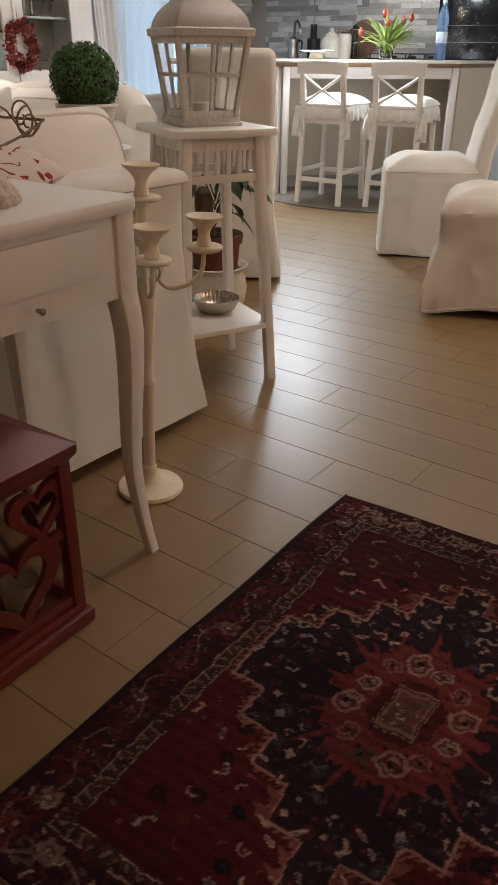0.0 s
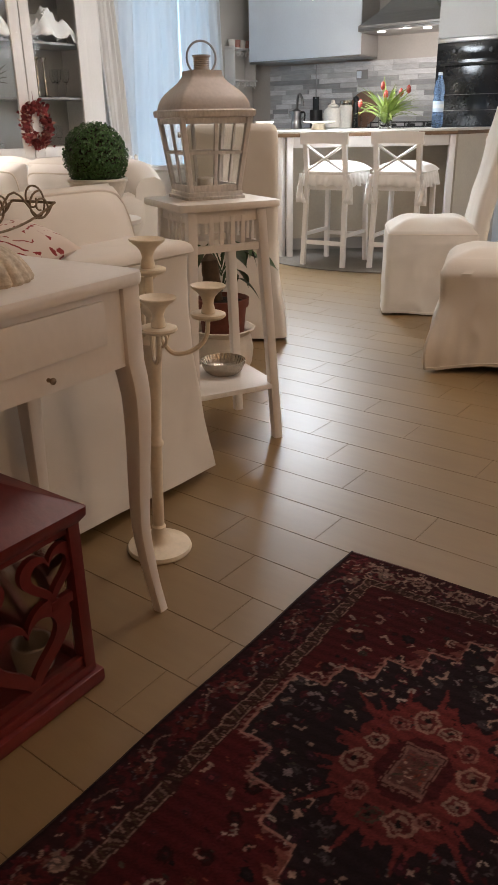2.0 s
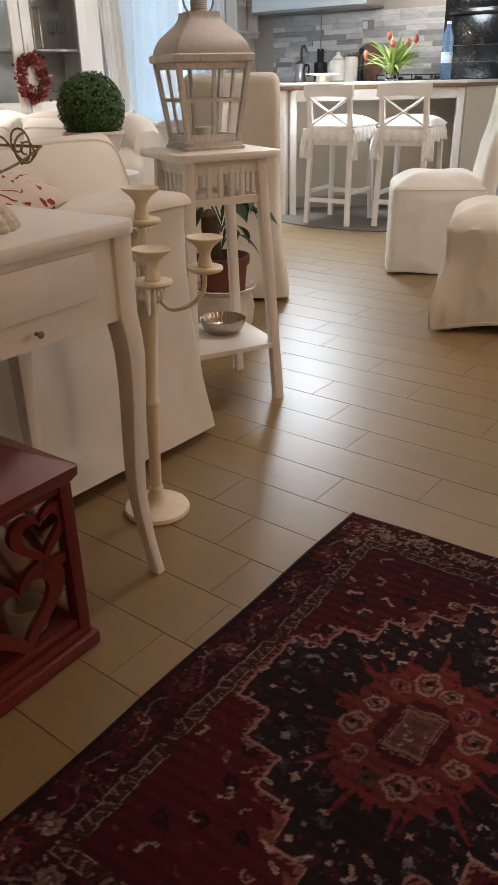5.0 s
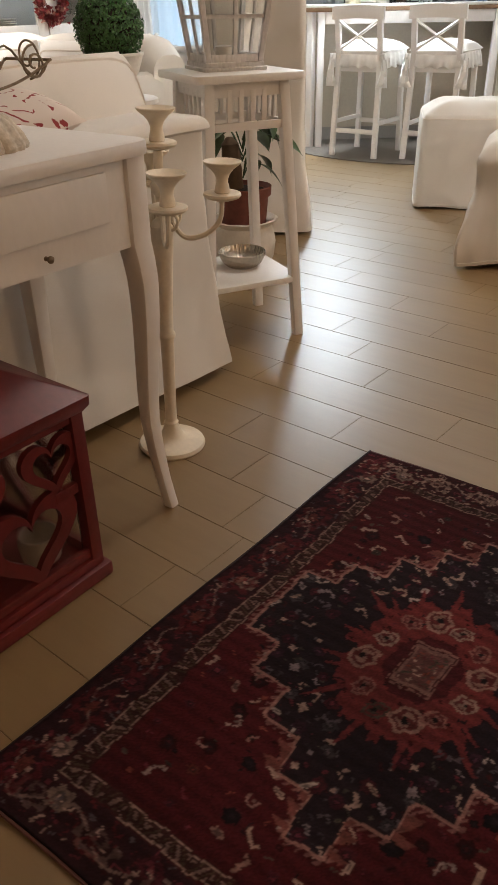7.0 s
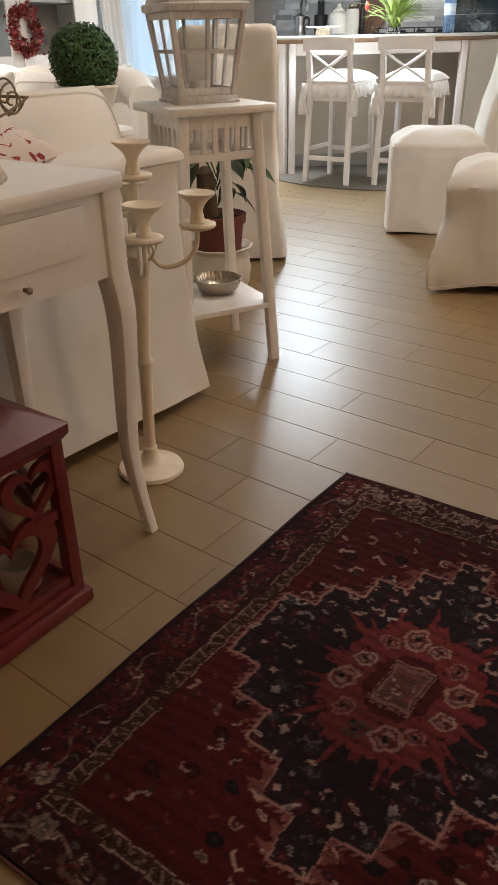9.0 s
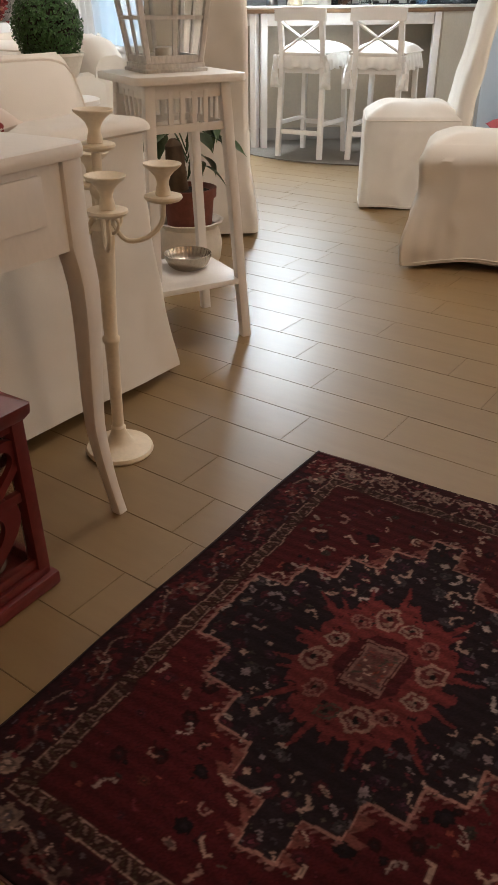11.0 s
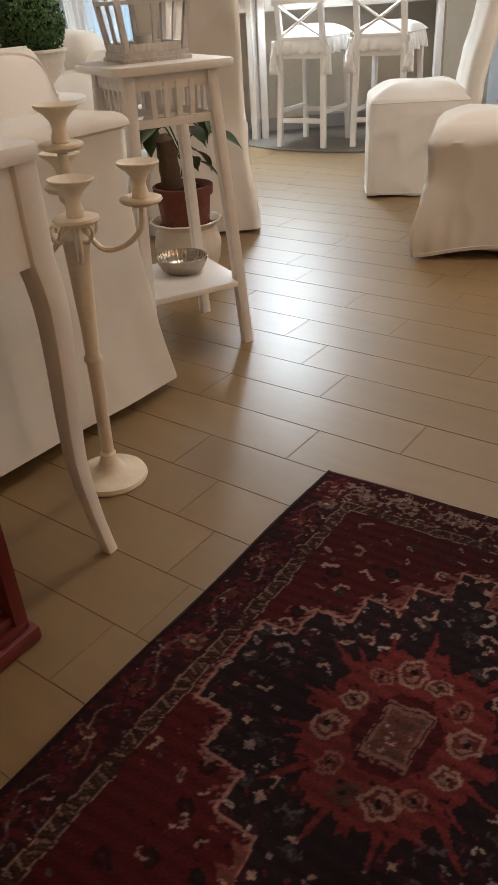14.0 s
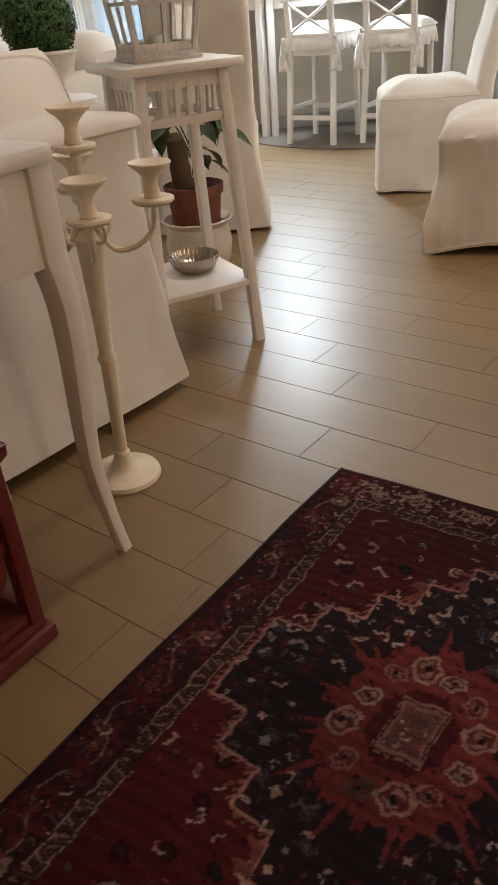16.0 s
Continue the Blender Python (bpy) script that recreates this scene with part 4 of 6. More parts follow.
    jag = 1.0 + 0.10 * np.abs(((ang * 22 / math.pi) % 2) - 1) + 0.16 * (np.abs(((ang * 4 / math.pi + 1) % 2) - 1) < 0.09)
    body = np.maximum(ring * 0.74, np.maximum(np.abs(X) / 0.116, np.abs(Y) / 0.152)) < jag * 0.95
    MED = (0.076, 0.0140, 0.0150)
    put(body, MED)
    for q in range(22):
        a = math.pi / 11 * q + 0.10 * math.sin(q * 2.7)
        reach = (0.158 + 0.045 * math.sin(q * 1.9) ** 2) * (0.80 + 0.32 * abs(math.sin(a)))
        al, pr = X * math.cos(a) + Y * math.sin(a), np.abs(Y * math.cos(a) - X * math.sin(a))
        put((al > 0.07) & (al < reach) & (pr < 0.018 * (1 - al / reach) + 0.0018), MED)
    dots(90, body, (0.004, 0.008), (DARK, ROSE, DARK, NAVY), 0.011, ("bit", "leaf", "hook"))
    for q in range(12):
        a = 2 * math.pi * (q + 0.5) / 12
        motif(0.089 * math.cos(a) * (1 + 0.06 * math.sin(q * 2.3)), 0.118 * math.sin(a) * (1 + 0.05 * math.cos(q * 1.7)), 0.0175 if q % 3 else 0.025, ((0.150, 0.095, 0.080), (0.125, 0.062, 0.054), (0.150, 0.110, 0.092), GREEN)[q % 3 if q != 8 else 3], "eye", a)
    octa = np.maximum(np.maximum(np.abs(X) / 0.056, np.abs(Y) / 0.074), (np.abs(X) / 0.056 + np.abs(Y) / 0.074) * 0.70) < 1
    put(octa, (0.032, 0.005, 0.007))
    rect = np.maximum(np.abs(X) / 0.037, np.abs(Y) / 0.056)
    put((rect < 1) & (np.sin(X * 420) + np.sin(Y * 390) > -1.3), (0.125, 0.070, 0.062), 0.85)
    put(rect < 0.90, (0.03, 0.006, 0.007))
    put(rect < 0.84, (0.120, 0.072, 0.064), 0.85)
    put(rect < 0.72, (0.062, 0.027, 0.026))
    dots(26, rect < 0.62, (0.004, 0.008), (CREAM, BRICK, ROSE, GREEN), 0.010, ("hook", "bit", "leaf"))
    # borders
    put(d < 0.116, DARK, 1)
    put(d < 0.085, NAVY, 0.6)
    top_red = (d < 0.085) & (Y > h / 2 - 0.1)
    put(top_red, DARK, 0.6)
    along = np.where(w / 2 - np.abs(X) < h / 2 - np.abs(Y), Y, X)
    vine = np.abs(d - 0.046 - 0.018 * np.sin(along * 2 * math.pi / 0.15))
    put((d < 0.084) & (vine < 0.0022), CREAM, 0.45)
    for side in range(4):
        span_len = h if side < 2 else w
        for q in range(int(span_len / 0.075)):
            s = -span_len / 2 + 0.045 + q * 0.075
            off = 0.047 + (0.013 if q % 2 else -0.012)
            x, y = ((w / 2 - off) * (1 if side == 0 else -1), s) if side < 2 else (s, (h / 2 - off) * (1 if side == 2 else -1))
            motif(x, y, 0.019 if q % 2 else 0.015, (ROSE, CREAM, RED)[q % 3], "rosette" if q % 2 else "ring", q)
    dots(900, (d < 0.084) & (d > 0.012), (0.003, 0.008), (CREAM, ROSE, BLUE, DARK, RED), 0.0085, ("leaf", "hook", "bit", "tri"))
    # pale palmettes along the end borders
    for sgn in (1, -1):
        for q in range(7):
            cx, cy = -w / 2 + 0.09 + q * 0.105, sgn * (h / 2 - 0.050)
            rr, aa = np.hypot((X - cx) / 1.25, Y - cy), np.arctan2(sgn * (Y - cy), X - cx)
            put((rr < 0.026 + 0.003 * np.cos(9 * aa)) & (rr > 0.019) & (np.sin(aa) > -0.35) & (d < 0.084), CREAM, 0.60 if sgn > 0 else 0.20)
            put((rr < 0.011) & (rr > 0.006), CREAM, 0.5 if sgn > 0 else 0.15)
    dots(110, (d < 0.082) & (d > 0.010) & (Y > h / 2 - 0.085), (0.005, 0.010), (CREAM, CREAM, ROSE), 0.016, ("hook", "leaf", "tri"))
    guard = (d >= 0.086) & (d < 0.112)
    put(guard, (0.020, 0.007, 0.007))
    put(((np.abs(d - 0.0875) < 0.0015) | (np.abs(d - 0.1115) < 0.0013)) & (np.sin(along * 61) + np.sin(along * 23 + X * 9) > -0.9), CREAM, 0.75)
    slash = ((along + 0.5 * (d - 0.099) * np.sign(np.sin(along * math.pi / 0.036))) / 0.009) % 2
    put(guard & (slash < 0.55) & (np.sin(along * 131) + np.sin(along * 57 + d * 300) > -1.1) & (np.abs(d - 0.0995) < 0.0095), CREAM, 0.45)
    put(guard & (slash > 1.2) & (slash < 1.5), (0.040, 0.030, 0.018), 0.7)
    for sgn in (1, -1):
        for q in range(9):
            blot = np.hypot((X - sgn * (w / 2 - 0.045)) / 0.030, (Y - (-h / 2 + 0.07 + q * 0.125)) / 0.042) * (1 + 0.2 * np.sin(7 * np.arctan2(Y + h / 2 - 0.07 - q * 0.125, X - sgn * (w / 2 - 0.045)) + q))
            put((blot < 1) & (blot > 0.62) & (d < 0.084), RED, 0.7)
            put((blot < 0.34) & (d < 0.084), BRICK, 0.45)
    put((d < 0.006) & (Y < h / 2 - 0.01), BLACK, 0.6)
    # knots drift a little from their line, and neighbours mix
    J, I = np.meshgrid(np.arange(ny + 1), np.arange(nx + 1), indexing="ij")
    dj = 0.55 * np.sin(X * 71 + 3 * np.sin(Y * 23)) + 0.35 * np.sin(X * 163 + Y * 57) + gen.uniform(-0.2, 0.2, X.shape)
    di = 0.55 * np.sin(Y * 67 + 3 * np.sin(X * 29)) + 0.35 * np.sin(Y * 151 - X * 61) + gen.uniform(-0.2, 0.2, X.shape)
    C = C[np.clip(J + np.rint(dj).astype(int), 0, ny), np.clip(I + np.rint(di).astype(int), 0, nx)]
    C = 0.84 * C + 0.04 * (np.roll(C, 1, 0) + np.roll(C, -1, 0) + np.roll(C, 1, 1) + np.roll(C, -1, 1))
    C *= (1 + 0.22 * np.sin(Y * 11 + 1.3 * np.sin(X * 5)) * np.sin(X * 7 + 2))[..., None]
    C *= np.array((1.02, 0.93, 0.90)) * 1.15 * gen.uniform(0.75, 1.2, X.shape)[..., None]
    C *= (1 + 0.18 * np.sin(Y * 240 + 2 * np.sin(X * 9)))[..., None]
    # a woven sheet, slightly uneven
    Z = 0.0075 + 0.0012 * np.sin(9 * X + 4 * Y) + 0.0010 * np.sin(5 * Y - 7 * X) + gen.uniform(-0.0004, 0.0004, X.shape)
    Z[[0, -1], :] = 0.001
    Z[:, [0, -1]] = 0.001
    wob = 0.002 * np.sin(13 * Y) + 0.001 * np.sin(41 * Y)
    drift = -0.024 * (h / 2 - Y) / 0.8 * np.clip((-X - 0.15) / 0.2, 0, 1)
    co = np.stack([X + wob + drift, Y + 0.0015 * np.sin(19 * X), Z], -1).reshape(-1, 3)
    idx = np.arange(co.shape[0]).reshape(X.shape)
    faces = np.stack([idx[:-1, :-1], idx[:-1, 1:], idx[1:, 1:], idx[1:, :-1]], -1).reshape(-1, 4)
    me = bpy.data.meshes.new("woven_surface")
    me.from_pydata(co.tolist(), [], faces.tolist())
    col = me.color_attributes.new("wool", "FLOAT_COLOR", "POINT")
    col.data.foreach_set("color", np.concatenate([C.reshape(-1, 3), np.ones((co.shape[0], 1))], 1).astype(np.float32).ravel())
    me.shade_smooth()
    mat, nt, sh = shader("rug_wool")
    at = nt.nodes.new("ShaderNodeVertexColor")
    at.layer_name = "wool"
    nt.links.new(at.outputs[0], sh.inputs["Base Color"])
    sh.inputs["Roughness"].default_value = 0.97
    sh.inputs["Specular IOR Level"].default_value = 0.15
    me.materials.append(mat)
    pile = new("woven_surface", me)
    pile.parent = ob
    for x in (-w / 2, w / 2):
        part("selvedge", tube([(x + 0.002 * math.sin(13 * y) - (0.030 * (h / 2 - y) if x < 0 else 0), y, 0.0035) for y in np.linspace(-h / 2, h / 2, 40).tolist()], 0.0038, 6), paint("selvedge_wool", (0.022, 0.010, 0.010), 0.95, grain=300, bump=0.5), ob, "dark overcast selvedge")
    for y in (-h / 2, h / 2):
        part("end_finish", tube([(x, y + 0.0015 * math.sin(19 * x), 0.003) for x in np.linspace(-w / 2 - (0.034 if y < 0 else 0), w / 2, 40).tolist()], 0.003, 6), paint("end_wool", (0.11, 0.045, 0.04), 0.95, grain=300, bump=0.5), ob)
    return ob


woven_rug(pose(0.355, -0.450, 0.0015, 0, 0, 3.0) @ pose(0.405, -0.5675, 0), 0.81, 1.135)


# ---- bowl on the stand's shelf ----
b = lathe([(0.045, 0.0), (0.052, 0.003), (0.064, 0.014), (0.074, 0.036), (0.077, 0.050), (0.0745, 0.051), (0.070, 0.036), (0.059, 0.017), (0.040, 0.008), (0.002, 0.007)], 160,
          wave=lambda u, z: (0.030 * abs(math.sin(2 * math.pi * 16 * u))) * min(1, z / 0.02))
single("bowl", b, M_SILVER, pose(-0.455, 0.040, 0.198), "fluted silvered glass bowl on the stand's shelf", "bowl")


# ---- potted plant behind the stand ----
def leaf(length, width, bend, fold=0.25):
    rows = []
    for i in range(9):
        t = i / 8
        half = width / 2 * math.sin(math.pi * min(1, t * 1.08 + 0.02)) ** 0.7 * (1.25 - 0.6 * t) + 0.0006
        z = -bend * t * t
        rows.append([(-half, length * t, z + fold * half), (-half * 0.5, length * t, z + fold * half * 0.35), (0, length * t, z), (half * 0.5, length * t, z + fold * half * 0.35), (half, length * t, z + fold * half)])
    bm = loft(rows, caps=False, closed=False)
    return bm


plant = thing("potted_plant", pose(-0.83, 0.50, 0), "climbing houseplant in a terracotta pot set in a white planter", "plant")
part("planter", lathe([(0.075, 0), (0.095, 0.01), (0.120, 0.06), (0.128, 0.12), (0.120, 0.165), (0.110, 0.185), (0.128, 0.205), (0.132, 0.210), (0.122, 0.212), (0.104, 0.190), (0.098, 0.10), (0.003, 0.08)], 40,
                      wave=lambda u, z: 0.05 * abs(math.sin(2 * math.pi * 6 * u)) * max(0, (z - 0.18) / 0.03)), M_POTW, plant, "white ceramic planter with a scalloped rim")
pot = part("pot", lathe([(0.078, 0.09), (0.098, 0.28), (0.100, 0.30), (0.110, 0.302), (0.112, 0.335), (0.104, 0.337), (0.094, 0.32), (0.003, 0.318)], 36), M_TERRA, plant, "red-brown terracotta pot")
part("soil", lathe([(0.094, 0.318), (0.06, 0.326), (0.002, 0.329)], 24), M_SOIL, pot)
part("moss_pole", tube(curve([(-0.030, -0.022, 0.31), (-0.034, -0.026, 0.42), (-0.040, -0.030, 0.515)], 4), [0.040, 0.041, 0.038, 0.040, 0.036, 0.038, 0.035, 0.034, 0.012], 12), M_BARK, plant)
rnd = random.Random(11)
for k in range(13):
    a = rnd.uniform(0, 6.28)
    z0 = rnd.uniform(0.38, 0.57)
    reach = rnd.uniform(0.06, 0.17)
    tip = (reach * math.cos(a), reach * math.sin(a), z0 + rnd.uniform(-0.02, 0.07))
    part("stem", tube(curve([(0.0, 0.0, z0 - 0.06), (tip[0] * 0.5, tip[1] * 0.5, tip[2] + 0.02), tip], 5), 0.003, 5), M_LEAFD, plant)
    b = leaf(rnd.uniform(0.09, 0.13), rnd.uniform(0.06, 0.085), 0.045)
    b.transform(Matrix.Translation(tip) @ pose(0, 0, 0, rnd.uniform(-55, -5), rnd.uniform(-25, 25), math.degrees(a) - 90))
    part("leaf", b, M_LEAFD, plant)


# ---- iron centrepiece on the console ----
TC = TABLE @ pose(0.0025, 0.309, 0.762)
dish = thing("centrepiece", TC, "worn iron centrepiece with scrolled wire sides on a domed foot", "centrepiece")
part("foot", lathe([(0.091, 0), (0.093, 0.006), (0.088, 0.018), (0.073, 0.040), (0.050, 0.058), (0.022, 0.066), (0.015, 0.072), (0.018, 0.080), (0.006, 0.085)], 132, wave=lambda u, z: 0.055 * abs(math.sin(2 * math.pi * 10 * u))), M_IRONW, dish, "ribbed dome foot in chipped cream paint")


def spiral(cx, cz, r, turns, a0, sign=1):
    return [(cx + r * (1 - 0.78 * k / 30) * math.cos(a0 + sign * turns * 2 * math.pi * k / 30), cz + r * (1 - 0.78 * k / 30) * math.sin(a0 + sign * turns * 2 * math.pi * k / 30)) for k in range(31)]


for x, lean in ((-0.055, -8), (0.055, 8)):
    frame_bar = [(x, y, 0.084 + 0.038 * (abs(y) / 0.15) ** 2) for y in [-0.15 + 0.30 * k / 24 for k in range(25)]]
    part("lower_bar", tube(frame_bar, 0.0022, 6), M_IRON, dish)
    part("upper_bar", tube([(x, -0.145 + 0.29 * k / 24, 0.122 - 0.024 * math.cos(2.5 * math.pi * (k / 12 - 1))) for k in range(25)], 0.0019, 6), M_IRON, dish)
    for y, s in ((0.115, 1), (-0.115, -1), (0.01, -1)):
        pts = spiral(y, 0.118, 0.027, 1.5, 1.57 if s > 0 else 1.57, s)
        part("scroll", tube([(x, q, z) for q, z in pts], 0.0019, 6), M_IRON, dish)
for y in (-0.148, 0.148):
    pts = spiral(0.0, 0.125, 0.034, 1.3, -1.57)
    part("end_scroll", tube([(q, y, z) for q, z in pts], 0.0019, 6), M_IRON, dish)
    part("end_bar", tube([(-0.055, y, 0.121), (0.055, y, 0.121)], 0.0026, 6), M_IRON, dish)


# ---- boxwood ball ----
def ball_plant(m):
    ob = thing("topiary", m, "clipped round boxwood ball in a footed white urn", "plant")
    part("urn", lathe([(0.070, 0), (0.075, 0.012), (0.050, 0.030), (0.058, 0.045), (0.100, 0.085), (0.118, 0.135), (0.122, 0.150), (0.128, 0.156), (0.128, 0.165), (0.116, 0.166), (0.105, 0.15), (0.003, 0.14)], 40,
                      wave=lambda u, z: 0.02 * math.cos(2 * math.pi * 20 * u) * (z > 0.12)), M_POTW, ob, "white urn with a moulded rim")
    bm = bmesh.new()
    rnd = random.Random(3)
    for k in range(5200):
        v = Vector((rnd.gauss(0, 1), rnd.gauss(0, 1), rnd.gauss(0, 1))).normalized()
        if v.z < -0.75:
            continue
        lump = 1 + 0.04 * noise.noise(v * 4.0)
        c = Vector((0, 0, 0.254)) + v * 0.135 * lump * rnd.uniform(0.86, 1.03)
        t = v.cross(Vector((rnd.gauss(0, 1), rnd.gauss(0, 1), rnd.gauss(0, 1)))).normalized()
        n = (v + t * rnd.uniform(-0.9, 0.9)).normalized()
        t = (t - n * t.dot(n)).normalized()
        s = n.cross(t)
        L, W = rnd.uniform(0.006, 0.0105), rnd.uniform(0.0035, 0.006)
        q = [bm.verts.new(c + p) for p in (t * -L, s * W + n * 0.0015, t * L, s * -W + n * 0.0015)]
        bm.faces.new((q[0], q[1], q[2]))
        bm.faces.new((q[0], q[2], q[3]))
    crown = part("crown", bm, M_LEAF, ob, "dense small green leaves", smooth=False)
    core = bmesh.new()
    bmesh.ops.create_icosphere(core, subdivisions=3, radius=0.113, matrix=Matrix.Translation((0, 0, 0.254)))
    part("core", core, M_SOIL, ob)
    return ob


ped = thing("side_table", pose(-1.45, 0.43, 0), "small round white side table under the urn", "side table")
part("tabletop", lathe([(0.16, 0.60), (0.175, 0.606), (0.175, 0.622), (0.165, 0.627), (0.002, 0.627)], 36), M_WHITE, ped)
part("column", lathe([(0.03, 0.03), (0.035, 0.10), (0.022, 0.20), (0.03, 0.42), (0.022, 0.55), (0.05, 0.60)], 20), M_WHITE, ped)
part("foot", lathe([(0.14, 0), (0.145, 0.01), (0.12, 0.022), (0.04, 0.03)], 32), M_WHITE, ped)
ball_plant(pose(-1.45, 0.43, 0.627))


# ---- glass-fronted cabinet ----
def vitrine(m):
    """Local: front face x = 0, depth to -0.44, width along y from 0 to -1.58."""
    ob = thing("display_cabinet", m, "white painted display cabinet with glazed doors", "cabinet")
    w, d, h = 1.58, 0.44, 2.12
    part("carcass", merge(span(-d, -0.02, -0.03, 0, 0, h, 0.002), span(-d, -0.02, -w, -w + 0.03, 0, h, 0.002), span(-d, -0.02, -w + 0.03, -0.03, h - 0.03, h), span(-d, -0.02, -w + 0.03, -0.03, 0.77, 0.80),
                          span(-d, -0.02, -w + 0.03, -0.03, 0.0, 0.08)), M_WHITE, ob, smooth=False)
    part("back_panel", span(-d, -d + 0.012, -w + 0.03, -0.03, 0.08, h - 0.03), M_CABBACK, ob, "taupe back panel")
    part("cornice", loft([[(x - d / 2, y - w / 2, z) for x, y in rounded(d + e, w + e, 0.004, 2)] for e, z in ((0.0, h), (0.03, h + 0.012), (0.04, h + 0.035), (0.09, h + 0.075), (0.10, h + 0.09), (0.10, h + 0.105))]), M_WHITE, ob)
    for z in (1.18, 1.55):
        part("shelf", span(-d + 0.012, -0.04, -w + 0.03, -0.03, z, z + 0.016, 0.002), M_GREYP, ob)
    cols = ((-0.14, -0.735), (-0.745, -1.34))
    part("face_frame", merge(span(-0.02, 0, -0.137, 0, 0, h, 0.002), span(-0.02, 0, -w, -1.343, 0, h, 0.002), span(-0.02, 0, -1.343, -0.137, 1.985, h, 0.002), span(-0.02, 0, -1.343, -0.137, 0.70, 0.775, 0.002),
                             span(-0.02, 0, -1.343, -0.137, 0, 0.09, 0.002)), M_WHITE, ob, smooth=False)
    for y1, y0 in cols:
        y0, y1 = min(y0, y1), max(y0, y1)
        door = part("glass_door", merge(span(-0.018, 0.006, y0, y0 + 0.085, 0.78, 1.98, 0.004), span(-0.018, 0.006, y1 - 0.085, y1, 0.78, 1.98, 0.004),
                                        span(-0.018, 0.006, y0 + 0.085, y1 - 0.085, 0.78, 0.85, 0.004), span(-0.018, 0.006, y0 + 0.085, y1 - 0.085, 1.89, 1.98, 0.004)), M_WHITE, ob)
        part("pane", span(-0.008, -0.004, y0 + 0.083, y1 - 0.083, 0.848, 1.892), M_GLASS, door).visible_shadow = False
        lower = part("lower_door", span(-0.018, 0.006, y0, y1, 0.095, 0.695, 0.004), M_WHITE, ob)
        part("panel", span(0.006, 0.012, y0 + 0.08, y1 - 0.08, 0.17, 0.62, 0.005), M_WHITE, lower)
        k = part("knob", lathe([(0.004, 0), (0.004, 0.012), (0.011, 0.020), (0.010, 0.027), (0.001, 0.030)], 14), M_IRON, lower)
        k.matrix_basis = pose(0.006, y1 - 0.03 if y1 < -0.5 else y0 + 0.03, 0.50, 0, 90, 0)
    return ob


vitrine(pose(-3.745, 2.63, 0))


def crumple(sx, sy, sz, seed, n=16, rough=0.35):
    """A crumpled sheet of paper or cloth, heaped."""
    bm = bmesh.new()
    grid = []
    for i in range(n + 1):
        row = []
        for j in range(n + 1):
            u, v = 2 * i / n - 1, 2 * j / n - 1
            p = Vector((u * 2.2, v * 2.2, seed * 7.3))
            hgt = max(0.0, 1 - 0.75 * (u * u + v * v)) * 0.7 + rough * noise.noise(p) + 0.5 * rough * noise.noise(p * 2.7)
            row.append(bm.verts.new((u * sx / 2 * (1 + 0.2 * noise.noise(p * 1.7)), v * sy / 2 * (1 + 0.2 * noise.noise(p * 1.3 + Vector((9, 0, 0)))), max(0.003, sz * hgt))))
        grid.append(row)
    for i in range(n):
        for j in range(n):
            bm.faces.new((grid[i][j], grid[i + 1][j], grid[i + 1][j + 1], grid[i][j + 1]))
    return bm


def heap(name, place, sx, sy, sz, seed, material, label, category, group=""):
    ob = single(name, crumple(sx, sy, sz, seed), material, pose(*place), label, category, group)
    s = ob.modifiers.new("thick", "SOLIDIFY")
    s.thickness = 0.003
    return ob


for y, seed, sz in ((2.23, 1, 0.30), (1.62, 2, 0.28)):
    heap("folded_linen", (-3.90, y, 1.567), 0.32, 0.52, sz, seed, M_CLOTHW, "heap of crumpled white linen on the cabinet shelf", "linen", "linen in the cabinet")
tall = [(0.040, 0), (0.042, 0.006), (0.012, 0.014), (0.008, 0.06), (0.012, 0.10), (0.008, 0.14), (0.010, 0.25), (0.022, 0.265), (0.024, 0.275), (0.002, 0.277)]
for y in (2.20, 2.13):
    single("candlestick", lathe(tall, 20), M_SILVER, pose(-3.92, y, 1.197), "tall silver candlestick on the cabinet shelf", "candlestick", "candlesticks in the cabinet")
glass_prof = [(0.030, 0), (0.031, 0.003), (0.005, 0.008), (0.004, 0.09), (0.020, 0.11), (0.034, 0.15), (0.032, 0.20), (0.031, 0.20), (0.032, 0.15), (0.018, 0.113), (0.001, 0.108)]
first = single("wine_glass", lathe(glass_prof, 18), M_GLASS, pose(-3.90, 2.30, 1.197), "clear stemmed glass on the cabinet shelf", "glass", "glasses in the cabinet")
for x, y, z in ((-3.97, 2.33, 1.197), (-3.90, 2.38, 1.197), (-3.88, 1.95 + 0.10, 1.197), (-3.95, 2.10, 0.80), (-3.90, 2.2, 0.80), (-3.95, 2.3, 0.80), (-3.9, 1.5, 1.197)):
    copy_thing(first, pose(x, y, z))
dish_form = lathe([(0.05, 0), (0.055, 0.004), (0.11, 0.014), (0.125, 0.018), (0.123, 0.021), (0.06, 0.008), (0.002, 0.007)], 32)
for k in range(6):
    b = dish_form.copy()
    single("plate", b, M_POTW, pose(-3.94, 1.62, 0.80 + 0.014 * k), "white plate in a stack in the cabinet", "plate", "plates in the cabinet")
dish_form.free()
for y, w_ in ((2.27, 0.22),):
    single("serving_dish", lathe([(0.06, 0), (0.07, 0.006), (0.12, 0.02), (0.14, 0.05), (0.135, 0.05), (0.11, 0.024), (0.002, 0.012)], 32), M_POTW, pose(-3.97, y, 0.80), "white serving dish low in the cabinet", "dish")
